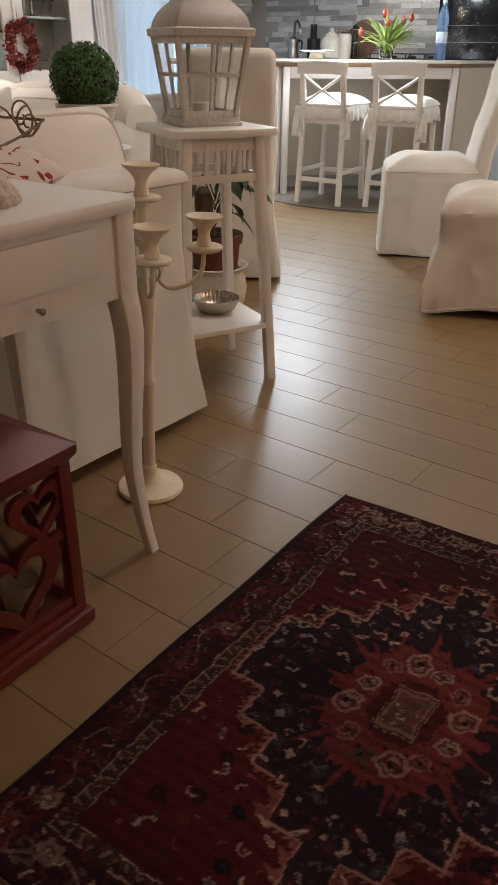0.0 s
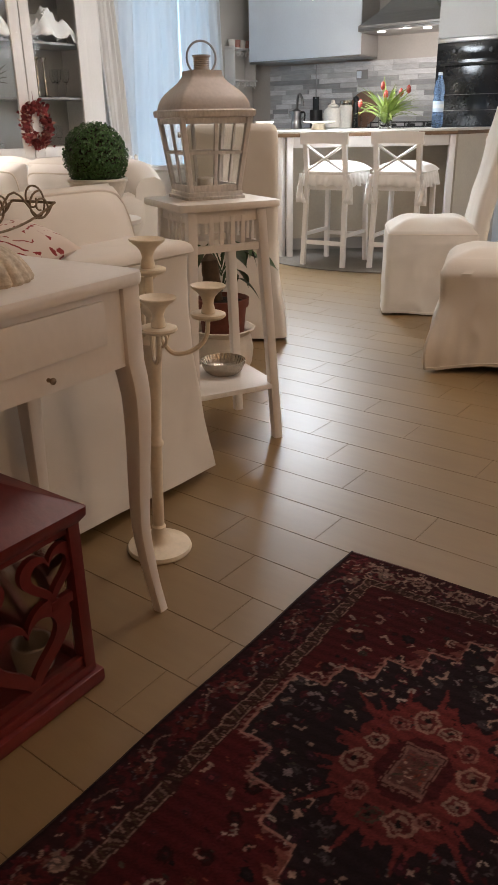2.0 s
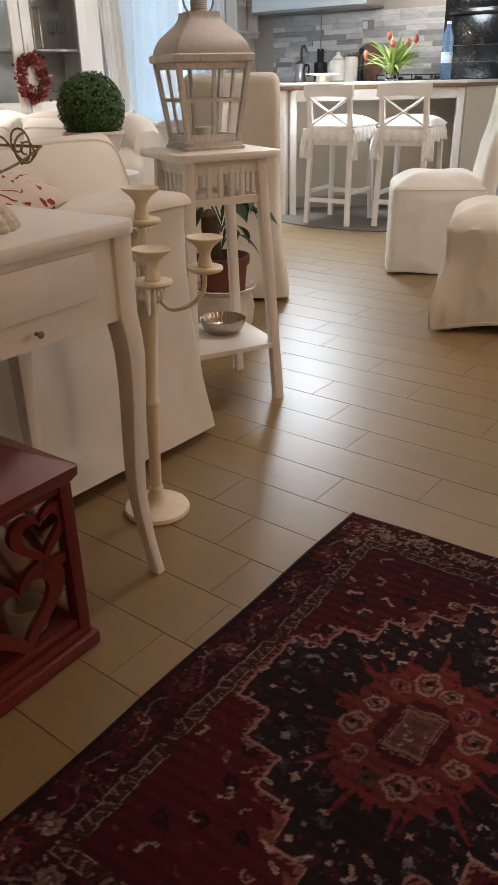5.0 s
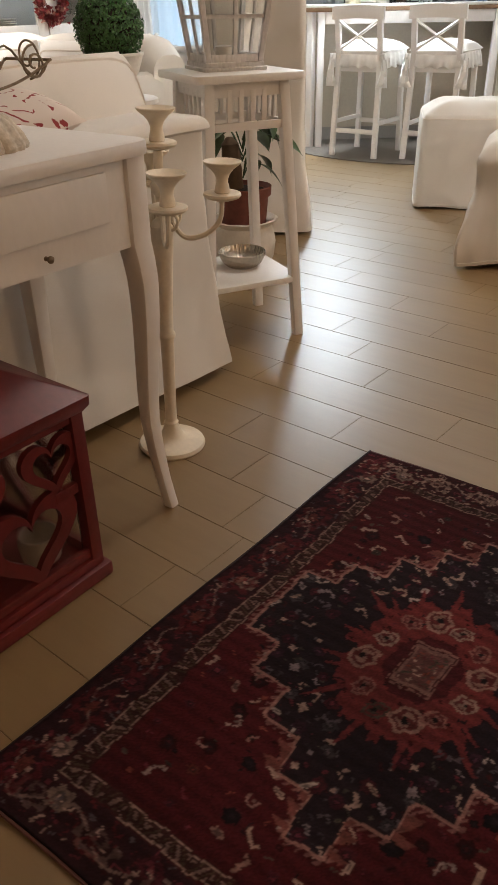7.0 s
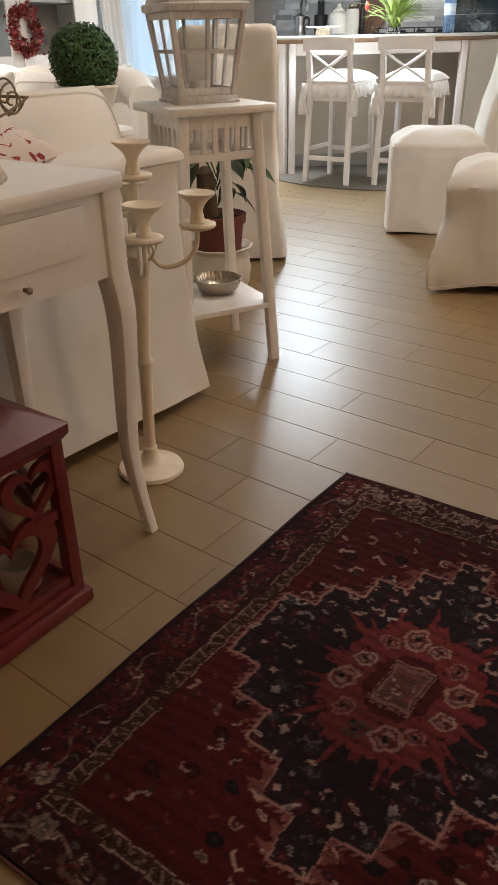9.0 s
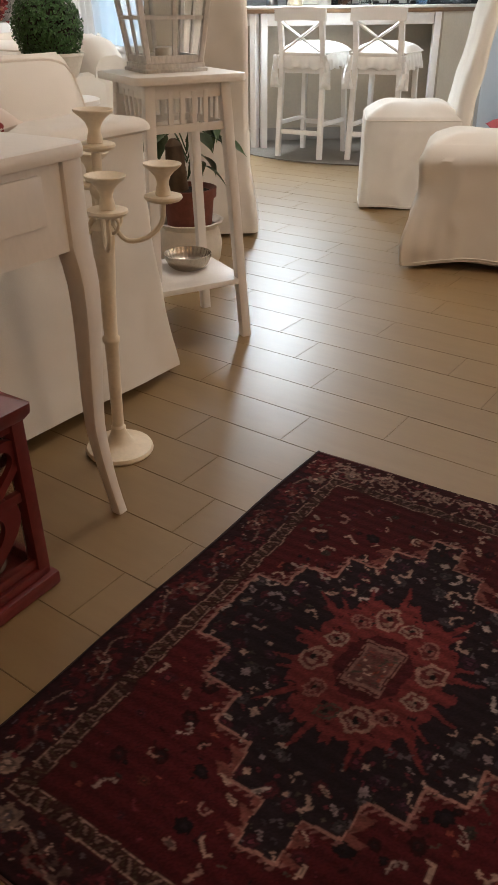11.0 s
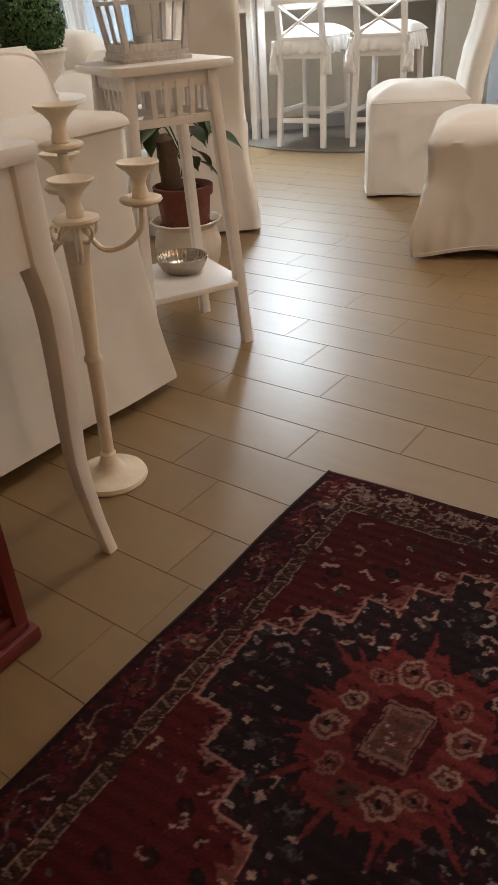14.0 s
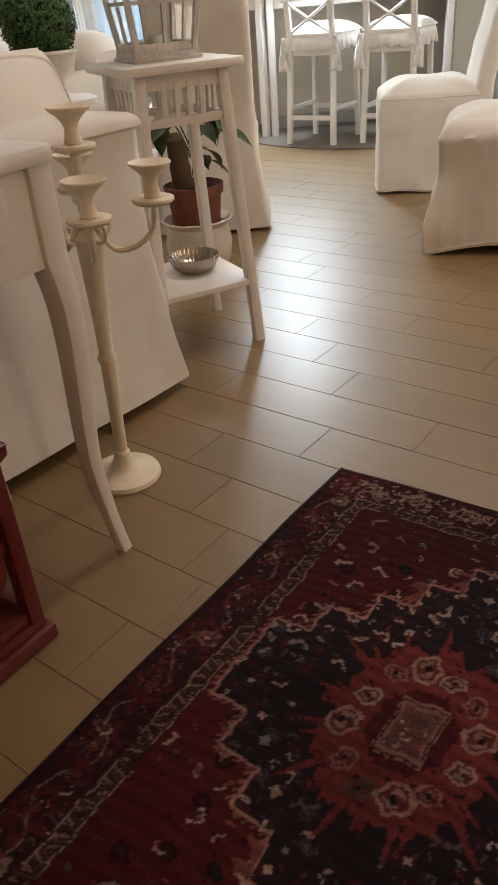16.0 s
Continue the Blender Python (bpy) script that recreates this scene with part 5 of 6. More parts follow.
# straw nest with twigs
nest = thing("straw_nest", pose(-3.92, 1.66, 1.197), "straw bird nest with bare twigs on the shelf", "decoration")
rnd = random.Random(8)
bm_list = []
for k in range(46):
    a0, r0 = rnd.uniform(0, 6.28), rnd.uniform(0.06, 0.10)
    z = rnd.uniform(0.01, 0.16)
    r0 *= 0.75 + 0.5 * math.sin(min(3.1, z * 20))
    bm_list.append(tube([(r0 * math.cos(a0 + q * 0.3), r0 * math.sin(a0 + q * 0.3), z + rnd.uniform(-0.008, 0.008)) for q in range(7)], 0.0042, 4))
tagged(part("straw", merge(*bm_list), M_STRAW, nest), kind="stuff")
for k in range(4):
    a = rnd.uniform(-0.6, 0.9)
    part("twig", tube([(0.0, 0.02, 0.08), (0.02, 0.10, 0.10 + 0.02 * k), (0.03, 0.17, 0.09 + 0.04 * k)], [0.004, 0.003, 0.002], 5), M_BARK, nest)
b = lathe([(0.06, 0), (0.075, 0.01), (0.085, 0.10), (0.088, 0.11), (0.080, 0.11), (0.07, 0.02), (0.002, 0.012)], 24)
single("jar", b, M_POTW, pose(-3.94, 1.42, 0.80), "pale ceramic jar inside the cabinet", "jar")

# wreath on the door
wreath = thing("wreath", pose(-3.722, 1.905, 1.005) @ Matrix.Diagonal((1.12, 1.12, 1.12, 1)), "oval wreath of dried red petals and hearts on the cabinet door", "wreath")
rnd = random.Random(5)
bm_r, bm_p = [], []
for k in range(540):
    a = rnd.uniform(0, 6.28)
    q = rnd.gauss(0, 0.017)
    y, z = (0.088 + q) * math.cos(a), (0.114 + q) * math.sin(a)
    b = leaf(rnd.uniform(0.026, 0.042), rnd.uniform(0.016, 0.026), 0.012)
    b.transform(pose(rnd.uniform(0.005, 0.03), y, z, rnd.uniform(0, 360), rnd.uniform(0, 360), rnd.uniform(0, 360)))
    (bm_p if k % 6 == 0 else bm_r).append(b)
tagged(part("petals", merge(*bm_r), M_BERRY, wreath), kind="stuff")
tagged(part("pale_petals", merge(*bm_p), M_BERRY2, wreath), kind="stuff")
part("hoop", tube([(0.008, 0.088 * math.cos(a), 0.114 * math.sin(a)) for a in (2 * math.pi * k / 40 for k in range(41))], 0.010, 8), M_BERRY, wreath)
part("hanger", tube([(0.004, 0, 0.11), (0.004, 0, 0.20)], 0.0015, 5), M_BERRY, wreath)

# plaque between cabinet and drape
plaque = thing("wall_plaque", pose(-4.17, 2.74, 1.66), "narrow white wall plaque with rows of dark lettering", "plaque")
part("board", span(-0.03, 0.004, -0.045, 0.045, -0.25, 0.25, 0.003), M_WHITE, plaque)
for k in range(11):
    part("line_bar", span(0.004, 0.006, -0.03, 0.03 - 0.008 * (k % 3), 0.20 - 0.042 * k, 0.22 - 0.042 * k), M_GREYP, plaque)

# white chest below the window
chest = thing("chest_of_drawers", pose(-3.62, 2.92, 0), "low white chest of drawers under the window", "chest")
part("carcass", span(-0.36, 0, -0.28, 0.62, 0.06, 0.62, 0.004), M_WHITE, chest)
part("top", span(-0.38, 0.01, -0.30, 0.64, 0.62, 0.642, 0.004), M_WHITE, chest)
part("carved_edge", span(0.010, 0.020, -0.30, 0.64, 0.628, 0.664, 0.004), M_WHITE, chest)
for z0 in (0.09, 0.27, 0.45):
    dr = part("drawer", span(0, 0.014, -0.26, 0.60, z0, z0 + 0.155, 0.004), M_WHITE, chest)
    for y in (-0.05, 0.40):
        kn = part("knob", lathe([(0.004, 0), (0.004, 0.012), (0.012, 0.020), (0.001, 0.028)], 12), M_WHITE2, dr)
        kn.matrix_basis = pose(0.014, y, z0 + 0.078, 0, 90, 0)
for sy in (-0.25, 0.59):
    part("plinth", span(-0.34, -0.02, sy - 0.02, sy + 0.02, 0, 0.06), M_WHITE, chest)
heap("folded_cloth", (-3.80, 3.05, 0.642), 0.22, 0.30, 0.05, 5, M_CLOTHW, "folded white cloth on the chest", "cloth")
for k in range(3):
    single("ornament", lathe([(0.02, 0), (0.026, 0.01), (0.012, 0.03), (0.022, 0.06), (0.014, 0.09), (0.018, 0.11), (0.001, 0.125)], 16), M_POTW, pose(-3.70, 2.74 + 0.075 * k, 0.642), "small white turned ornament on the chest", "ornament", "ornaments on the chest")

# low table with books beside the far sofa
low = thing("low_table", pose(-2.10, 1.72, 0), "low white table beside the far sofa", "table")
part("tabletop", span(-0.22, 0.22, -0.22, 0.22, 0.335, 0.36, 0.006), M_WHITE, low)
part("shelf", span(-0.19, 0.19, -0.19, 0.19, 0.14, 0.155, 0.003), M_WHITE, low)
for sx in (-0.19, 0.19):
    for sy in (-0.19, 0.19):
        part("leg", span(sx - 0.018, sx + 0.018, sy - 0.018, sy + 0.018, 0, 0.335, 0.003), M_WHITE, low)
single("tray", loft([[(x, y, z) for x, y in rounded(a, b_, 0.03, 4)] for a, b_, z in ((0.24, 0.30, 0), (0.26, 0.32, 0.012), (0.27, 0.33, 0.05), (0.255, 0.315, 0.05), (0.24, 0.30, 0.014))]), M_POTW, pose(-2.10, 1.72, 0.360), "white rectangular tray on the low table", "tray")
single("remote_control", box(0.045, 0.16, 0.018, (0, 0, 0.009), 0.006), M_DARK, pose(-1.945, 1.66, 0.360, 0, 0, 20), "black remote control on the low table", "remote control")

# small wall shelf beside the window
rack = thing("wall_shelf", pose(-4.10, 4.92, 1.50), "small white fretwork wall shelf with cups", "shelf")
part("board", span(-0.09, 0.06, -0.20, 0.16, 0.17, 0.185, 0.003), M_WHITE, rack)
part("board", span(-0.09, 0.06, -0.20, 0.16, -0.12, -0.105, 0.003), M_WHITE, rack)
for y in (-0.20, 0.14):
    part("bracket", span(-0.09, 0.04, y, y + 0.015, -0.16, 0.20, 0.003), M_WHITE, rack)
for k in range(5):
    part("fret", tube([(0.055, y, z) for y, z in spiral(-0.16 + 0.07 * k, 0.13, 0.032, 1.2, 1.57, 1 if k % 2 else -1)], 0.004, 5), M_WHITE, rack)
    part("fret", tube([(0.055, y, z) for y, z in spiral(-0.16 + 0.07 * k, -0.15, 0.032, 1.2, -1.57, 1 if k % 2 else -1)], 0.004, 5), M_WHITE, rack)
for k in range(4):
    single("cup", lathe([(0.022, 0), (0.030, 0.01), (0.034, 0.05), (0.036, 0.075), (0.033, 0.075), (0.028, 0.012), (0.001, 0.008)], 18), (M_POTW, M_BERRY2)[k % 2], pose(-4.12, 4.76 + 0.085 * k, 1.685), "small pale cup on the wall shelf", "cup", "cups on the wall shelf")


# ---- kitchen ----
CT = 0.93
for k in range(4):
    x = -3.95 + 0.5275 * k
    unit = thing("kitchen_cabinet", pose(0, 0, 0), "white lacquered base cabinet under the pale worktop", "cabinet", "base cabinets")
    part("body", span(x + 0.002, x + 0.5255, 4.63, 5.19, 0.10, CT - 0.04), M_WHITE2, unit)
    part("plinth", span(x + 0.002, x + 0.5255, 4.68, 5.19, 0, 0.099), M_DARK, unit)
    part("door", span(x + 0.004, x + 0.5235, 4.608, 4.628, 0.104, CT - 0.045, 0.003), M_WHITE2, unit)
single("worktop", span(-3.96, -1.84, 4.59, 5.19, CT - 0.038, CT, 0.004), M_COUNTER, pose(0, 0, 0), "pale stone worktop along the kitchen wall", "worktop")

tall_unit = thing("oven_column", pose(-1.825, 4.60, 0), "tall white oven column with a black built-in oven", "cabinet")
part("carcass", span(0.004, 0.62, 0.022, 0.59, 0.0, 2.36, 0.002), M_WHITE2, tall_unit)
part("upper_door", span(0, 0.625, 0, 0.020, 1.605, 2.36, 0.003), M_DOORW, tall_unit)
part("trim_strip", span(0, 0.625, 0.0, 0.020, 1.572, 1.602, 0.002), M_STEEL, tall_unit)
part("lower_door", span(0, 0.625, 0, 0.020, 0.10, 0.90, 0.003), M_WHITE2, tall_unit)
oven = part("oven", span(0.004, 0.621, -0.006, 0.020, 0.905, 1.568, 0.003), M_BLACK, tall_unit, "black glass built-in oven")
part("control_panel", span(0.010, 0.615, -0.012, -0.006, 1.44, 1.562, 0.002), M_BLACK, oven)
part("handle", merge(tube([(0.06, -0.045, 1.405), (0.565, -0.045, 1.405)], 0.009), tube([(0.08, -0.045, 1.405), (0.08, -0.005, 1.405)], 0.006), tube([(0.545, -0.045, 1.405), (0.545, -0.005, 1.405)], 0.006)), M_DARK, oven)
for x in (0.16, 0.47):
    kb = part("knob", lathe([(0.018, 0), (0.018, 0.016), (0.015, 0.02), (0.001, 0.021)], 18), M_DARK, oven)
    kb.matrix_basis = pose(x, -0.012, 1.50, 90, 0, 0)
part("rack", merge(*[tube([(0.07, -0.0075, 1.06 + 0.0 + 0.12 * k), (0.555, -0.0075, 1.06 + 0.12 * k)], 0.0018, 5) for k in range(2)]), M_STEEL, oven)

wall_unit = thing("wall_cabinet", pose(-3.97, 4.85, 1.545), "white lacquered wall cabinet with one wide lift-up door", "cabinet")
part("carcass", span(0, 1.27, 0.020, 0.34, 0.004, 0.80), M_GREYP, wall_unit)
part("door", span(-0.002, 1.272, 0, 0.018, 0.006, 0.80, 0.002), M_WHITE2, wall_unit)
part("bottom_edge", span(0.0, 1.27, 0.0, 0.34, -0.014, 0.003, 0.002), M_STEEL, wall_unit)

hood = thing("cooker_hood", pose(-2.215, 5.19, 1.715), "brushed steel chimney cooker hood with two small lamps", "cooker hood")
part("canopy", loft([[(x, y - 0.25 * f, z) for x, y in ((-s, -0.25 * f), (s, -0.25 * f), (s, 0.25 * f), (-s, 0.25 * f))] for s, f, z in ((0.42, 1.0, 0), (0.42, 1.0, 0.045), (0.30, 0.80, 0.14), (0.155, 0.56, 0.29), (0.15, 0.55, 0.30))]), M_STEEL, hood, smooth=False)
part("chimney", span(-0.145, 0.145, -0.272, 0, 0.30, 1.03, 0.003), M_STEEL, hood)
part("rail", tube([(-0.40, -0.505, 0.02), (0.40, -0.505, 0.02)], 0.007), M_STEEL, hood)
M_LED = lit("hood_lamp_glow", (1.0, 0.95, 0.86), 6)
for x in (-0.24, 0.20):
    part("lamp", lathe([(0.034, -0.006), (0.036, 0.0), (0.03, 0.003), (0.001, 0.003)], 18, (x, -0.40, -0.002)), M_LED, hood, "lit round lamp")

structure("splash_wall", span(-4.195, -1.83, Y1 - 0.006, Y1 - 0.002, CT, H - 0.002), M_TAUPE, "taupe painted wall behind the worktop", "wall")

# splash tiles
splash = tagged(new("backsplash"), "grey split-face tiles in uneven strips behind the worktop", "backsplash", "", "structure")
rnd = random.Random(21)
greys = [paint("splash_tile", (g, g * 0.99, g * 0.98), 0.45, vary=0.25, size=9, grain=60, bump=0.25, stretch=(1, 1, 5)) for g in (0.31, 0.43, 0.55, 0.68)]
z = CT + 0.003
while z < 1.475:
    th = 0.045
    x = -3.95 - rnd.uniform(0, 0.3)
    while x < -1.84:
        L = rnd.choice((0.20, 0.28, 0.36, 0.44))
        a, b_ = max(x, -3.95), min(x + L - 0.0025, -1.84)
        if b_ - a > 0.02:
            proud = rnd.choice((0.006, 0.010, 0.014))
            part("tile", span(a, b_, Y1 - 0.008 - proud, Y1 - 0.0065, z, z + th - 0.0025), rnd.choice(greys), splash, smooth=False)
        x += L
    z += th

# the peninsula
FRONT_A, FRONT_B = Vector((-2.305, 3.06)), Vector((-1.30, 3.925))
island = thing("kitchen_peninsula", pose(0, 0, 0), "angled breakfast counter on square white legs with a brown edge", "counter")
outline = [(-3.35, 3.04), tuple(FRONT_A), tuple(FRONT_B), (-1.20, 4.56), (-1.86, 4.56), (-2.45, 3.92), (-2.75, 3.75), (-3.35, 3.75)]
part("worktop", slab(outline, CT - 0.014, CT + 0.004, 0.003), M_COUNTER, island, "pale top surface")
part("edge_band", slab(outline, CT - 0.040, CT - 0.0145, 0.001), M_WOODTOP, island, "brown wooden edge band")
dirv = (FRONT_B - FRONT_A).normalized()
nrm = Vector((-dirv.y, dirv.x))


def along_front(s, back):
    p = FRONT_A + dirv * s + nrm * back
    return p.x, p.y


L_front = (FRONT_B - FRONT_A).length
ang = math.degrees(math.atan2(dirv.y, dirv.x))
for s in (0.055, L_front - 0.026):
    x, y = along_front(s, 0.04)
    part("leg", box(0.048, 0.048, CT - 0.04, (x, y, (CT - 0.04) / 2), 0.003, (0, 0, ang)), M_WHITE, island)
part("leg", box(0.048, 0.048, CT - 0.04, (-2.350, 3.095, (CT - 0.04) / 2), 0.003), M_WHITE, island)
part("leg", box(0.048, 0.048, CT - 0.04, (-3.28, 3.095, (CT - 0.04) / 2), 0.003), M_WHITE, island)
x, y = along_front(L_front / 2 + 0.013, 0.032)
part("apron", box(L_front - 0.135, 0.020, 0.075, (x, y, CT - 0.0785), 0.002, (0, 0, ang)), M_WHITE, island)
part("apron", span(-3.25, -2.376, 3.085, 3.105, CT - 0.115, CT - 0.041, 0.002), M_WHITE, island)
M_BACKP = paint("taupe_back_panel", (0.54, 0.48, 0.39), 0.6, vary=0.06)
p0, p1 = along_front(0.05, 0.36), along_front(L_front + 0.32, 0.36)
q0, q1 = along_front(0.05, 0.40), along_front(L_front + 0.32, 0.40)
part("back_panel", slab([p0, p1, q1, q0], 0.10, CT - 0.041), M_BACKP, island, smooth=False)
p0, p1 = along_front(0.06, 0.375), along_front(L_front + 0.31, 0.375)
part("plinth", slab([p0, p1, q1, q0], 0.0, 0.099), M_GREYP, island, smooth=False)
part("back_panel", span(-3.30, p0[0] - 0.03, 3.50, 3.54, 0.02, CT - 0.041), M_BACKP, island)
part("side_panel", slab([(FRONT_B.x - 0.025, FRONT_B.y + 0.03), (FRONT_B.x - 0.005, FRONT_B.y + 0.03), (-1.215, 4.56), (-1.235, 4.56)], 0.0, CT - 0.041), M_BACKP, island, "grey side panel", smooth=False)

arc = [(-1.85 + 0.95 * math.cos(radians(a)) * 1.0, 3.55 + 0.76 * math.sin(radians(a))) for a in range(196, 341, 6)]
arc = [(-2.78, 3.40)] + arc + [(-0.95, 3.40), (-1.0, 3.80), (-1.22, 3.88)] + [along_front(L_front - 0.03, 0.37), along_front(0.06, 0.37), (-2.70, 3.49)]
single("floor_mat", slab(arc, 0.0, 0.007, 0.002), M_MAT, pose(0, 0, 0.001), "dark grey mat with a rounded front edge under the stools", "mat")


# ---- bar stools ----
def bar_stool(m):
    ob = thing("bar_stool", m, "white bar stool with cross back and frilled seat pad", "stool", "stools at the counter")
    sw, sd, sh, bh = 0.345, 0.36, 0.615, 0.915
    for sx in (-1, 1):
        part("back_leg", loft([[(sx * (sw / 2 - 0.02 + 0.012 * (1 - z / sh if z < sh else 0)) + x, sd / 2 + 0.035 * max(0, 1 - z / sh) + 0.05 * max(0, (z - sh) / 0.3) + y, z) for x, y in rounded(0.036, 0.030, 0.004, 2)] for z in (0, 0.3, sh, 0.76, bh - 0.02)]), M_WHITE, ob)
        part("front_leg", loft([[(sx * (sw / 2 - 0.02 + 0.014 * (1 - z / sh)) + x, -sd / 2 + 0.02 - 0.02 * (1 - z / sh) + y, z) for x, y in rounded(0.034, 0.034, 0.004, 2)] for z in (0, 0.3, sh)]), M_WHITE, ob)
        part("side_stretcher", box(0.018, sd - 0.02, 0.026, (sx * (sw / 2 - 0.012), 0.01, 0.22), 0.002), M_WHITE, ob)
    part("back_stretcher", box(sw - 0.03, 0.018, 0.030, (0, sd / 2 + 0.022, 0.165), 0.002), M_WHITE, ob)
    part("front_stretcher", box(sw - 0.03, 0.018, 0.030, (0, -sd / 2 + 0.006, 0.19), 0.002), M_WHITE, ob)
    part("seat", slab(rounded(sw + 0.01, sd + 0.02, 0.02, 3), sh - 0.028, sh, 0.005), M_WHITE, ob)
    part("seat_apron", box(sw - 0.04, 0.018, 0.05, (0, sd / 2 - 0.004, sh - 0.055), 0.002), M_WHITE, ob)
    rows = []
    for k in range(9):
        u = 2 * k / 8 - 1
        rows.append([(u * (sw / 2 + 0.012), sd / 2 + 0.048 + 0.018 * (1 - u * u) + y, z + 0.008 * (1 - u * u)) for y, z in ((-0.011, bh - 0.075), (0.011, bh - 0.075), (0.013, bh), (-0.009, bh))])
    part("top_rail", loft(rows), M_WHITE, ob)
    for sgn in (1, -1):
        part("cross_bar", tube([(-sgn * (sw / 2 - 0.03), sd / 2 + 0.012, sh + 0.05), (0, sd / 2 + 0.034, (sh + 0.05 + bh - 0.085) / 2), (sgn * (sw / 2 - 0.03), sd / 2 + 0.04, bh - 0.08)], 0.013, 6, 0.7), M_WHITE, ob)
    part("lower_rail", box(sw - 0.04, 0.016, 0.022, (0, sd / 2 + 0.006, sh + 0.035), 0.002), M_WHITE, ob)
    # seat pad with a frill
    pad = cushion(sw + 0.05, sd + 0.04, 0.13, n=14)
    pad.transform(pose(0, -0.005, sh + 0.045))
    cover = part("seat_pad", pad, M_CLOTHW, ob, "puffy white seat pad")
    rnd = random.Random(9)
    top, mid, bot = [], [], []
    ring = dense(rounded(sw + 0.02, sd + 0.015, 0.05, 5), 0.011)
    for k, (x, y) in enumerate(ring):
        a = math.atan2(y, x)
        w1, w2 = 0.004 * math.sin(k * 1.1), 0.010 * math.sin(k * 1.1) + 0.005 * rnd.uniform(-1, 1)
        n = math.hypot(x, y)
        top.append((x, y - 0.005, sh + 0.045))
        mid.append((x * (1 + (0.012 + w1) / n), y * (1 + (0.012 + w1) / n) - 0.005, sh + 0.005))
        bot.append((x * (1 + (0.022 + w2) / n), y * (1 + (0.022 + w2) / n) - 0.005, sh - 0.050 - 0.008 * math.sin(k * 0.8)))
    fr = part("frill", loft([bot, mid, top], caps=False), M_CLOTHW, cover)
    fr.modifiers.new("thick", "SOLIDIFY").thickness = 0.002
    for sx in (-1, 1):
        rows = []
        for q in range(7):
            t = q / 6
            rows.append([(sx * (sw / 2 + 0.012 + 0.012 * math.sin(3 * t)) + u * (0.016 + 0.022 * t), sd / 2 + 0.030 + 0.012 * math.sin(7 * u * 3 + q), sh + 0.03 - 0.20 * t) for u in (-1, -0.5, 0, 0.5, 1)])
        tie = part("tie", loft(rows, caps=False, closed=False), M_CLOTHW, cover)
        tie.modifiers.new("thick", "SOLIDIFY").thickness = 0.003
    return ob


STOOL = bar_stool(pose(-1.860, 3.120, 0.008, 0, 0, -175))
copy_thing(STOOL, pose(-1.385, 3.270, 0.008, 0, 0, -172))
copy_thing(STOOL, pose(-2.80, 3.02, 0.0, 0, 0, -180))

# ---- things on the counters ----
TOP = CT + 0.004
vase = thing("tulip_vase", pose(-1.83, 3.76, TOP), "glass vase of red tulips with arching green leaves", "flowers")
part("vase", lathe([(0.045, 0), (0.05, 0.004), (0.055, 0.10), (0.05, 0.13), (0.047, 0.13), (0.05, 0.10), (0.044, 0.012), (0.001, 0.010)], 28), M_GLASS, vase, "clear glass vase")
rnd = random.Random(14)
for k in range(56):
    a, ln = rnd.uniform(0, 6.28), rnd.uniform(0.16, 0.31)
    b = leaf(ln, rnd.uniform(0.022, 0.040), ln * rnd.uniform(0.2, 0.8), 0.35)
    b.transform(pose(0.025 * math.cos(a), 0.025 * math.sin(a), rnd.uniform(0.03, 0.14), rnd.uniform(25, 78), 0, math.degrees(a) - 90))
    part("leaf", b, M_TULIPLEAF, vase)
for a, r, z in ((2.6, 0.06, 0.28), (2.2, 0.03, 0.22), (0.6, 0.11, 0.23), (0.2, 0.17, 0.25), (3.5, 0.20, 0.16)):
    tip = (r * math.cos(a), r * math.sin(a), z)
    fl = part("stem", tube(curve([(0, 0, 0.05), (tip[0] * 0.4, tip[1] * 0.4, z * 0.65), tip], 5), 0.0035, 6), M_TULIPLEAF, vase)
    part("bloom", lathe([(0.004, -0.005), (0.016, 0.008), (0.019, 0.025), (0.013, 0.045), (0.004, 0.056)], 12, tip, wave=lambda u, q: 0.12 * math.cos(2 * math.pi * 3 * u)), M_TULIP, fl, "red tulip bloom")

bottle = thing("water_bottle", pose(-1.535, 4.06, TOP), "blue plastic water bottle with a pale label", "bottle")
part("body", lathe([(0.030, 0.0), (0.040, 0.006), (0.043, 0.03), (0.043, 0.10), (0.041, 0.105), (0.041, 0.195), (0.043, 0.20), (0.036, 0.225), (0.043, 0.25), (0.040, 0.29), (0.026, 0.335), (0.015, 0.36), (0.014, 0.375), (0.001, 0.376)], 28), M_BLUEGL, bottle)
lab = part("label", lathe([(0.0415, 0.115), (0.0418, 0.12), (0.0418, 0.185), (0.0415, 0.19)], 28), M_LABEL, bottle, "pale blue paper label")
part("label_bar", lathe([(0.0421, 0.140), (0.0423, 0.142), (0.0423, 0.165), (0.0421, 0.167)], 28), M_WHITE2, lab)
part("cap", lathe([(0.016, 0.372), (0.017, 0.374), (0.017, 0.392), (0.001, 0.394)], 18), M_WHITE2, bottle)

cake = thing("cake_stand", pose(-2.255, 3.47, TOP), "white ceramic cake stand on the counter", "cake stand")
part("foot", lathe([(0.060, 0), (0.058, 0.005), (0.048, 0.045), (0.055, 0.048)], 28), M_SHABBY, cake)
part("plate", lathe([(0.05, 0.048), (0.120, 0.056), (0.124, 0.060), (0.120, 0.063), (0.002, 0.058)], 40), M_POTW, cake)

single("bowl", lathe([(0.035, 0), (0.04, 0.005), (0.062, 0.03), (0.075, 0.068), (0.072, 0.069), (0.058, 0.033), (0.002, 0.012)], 28), M_POTW, pose(-2.74, 3.42, TOP), "plain white bowl on the counter", "bowl")

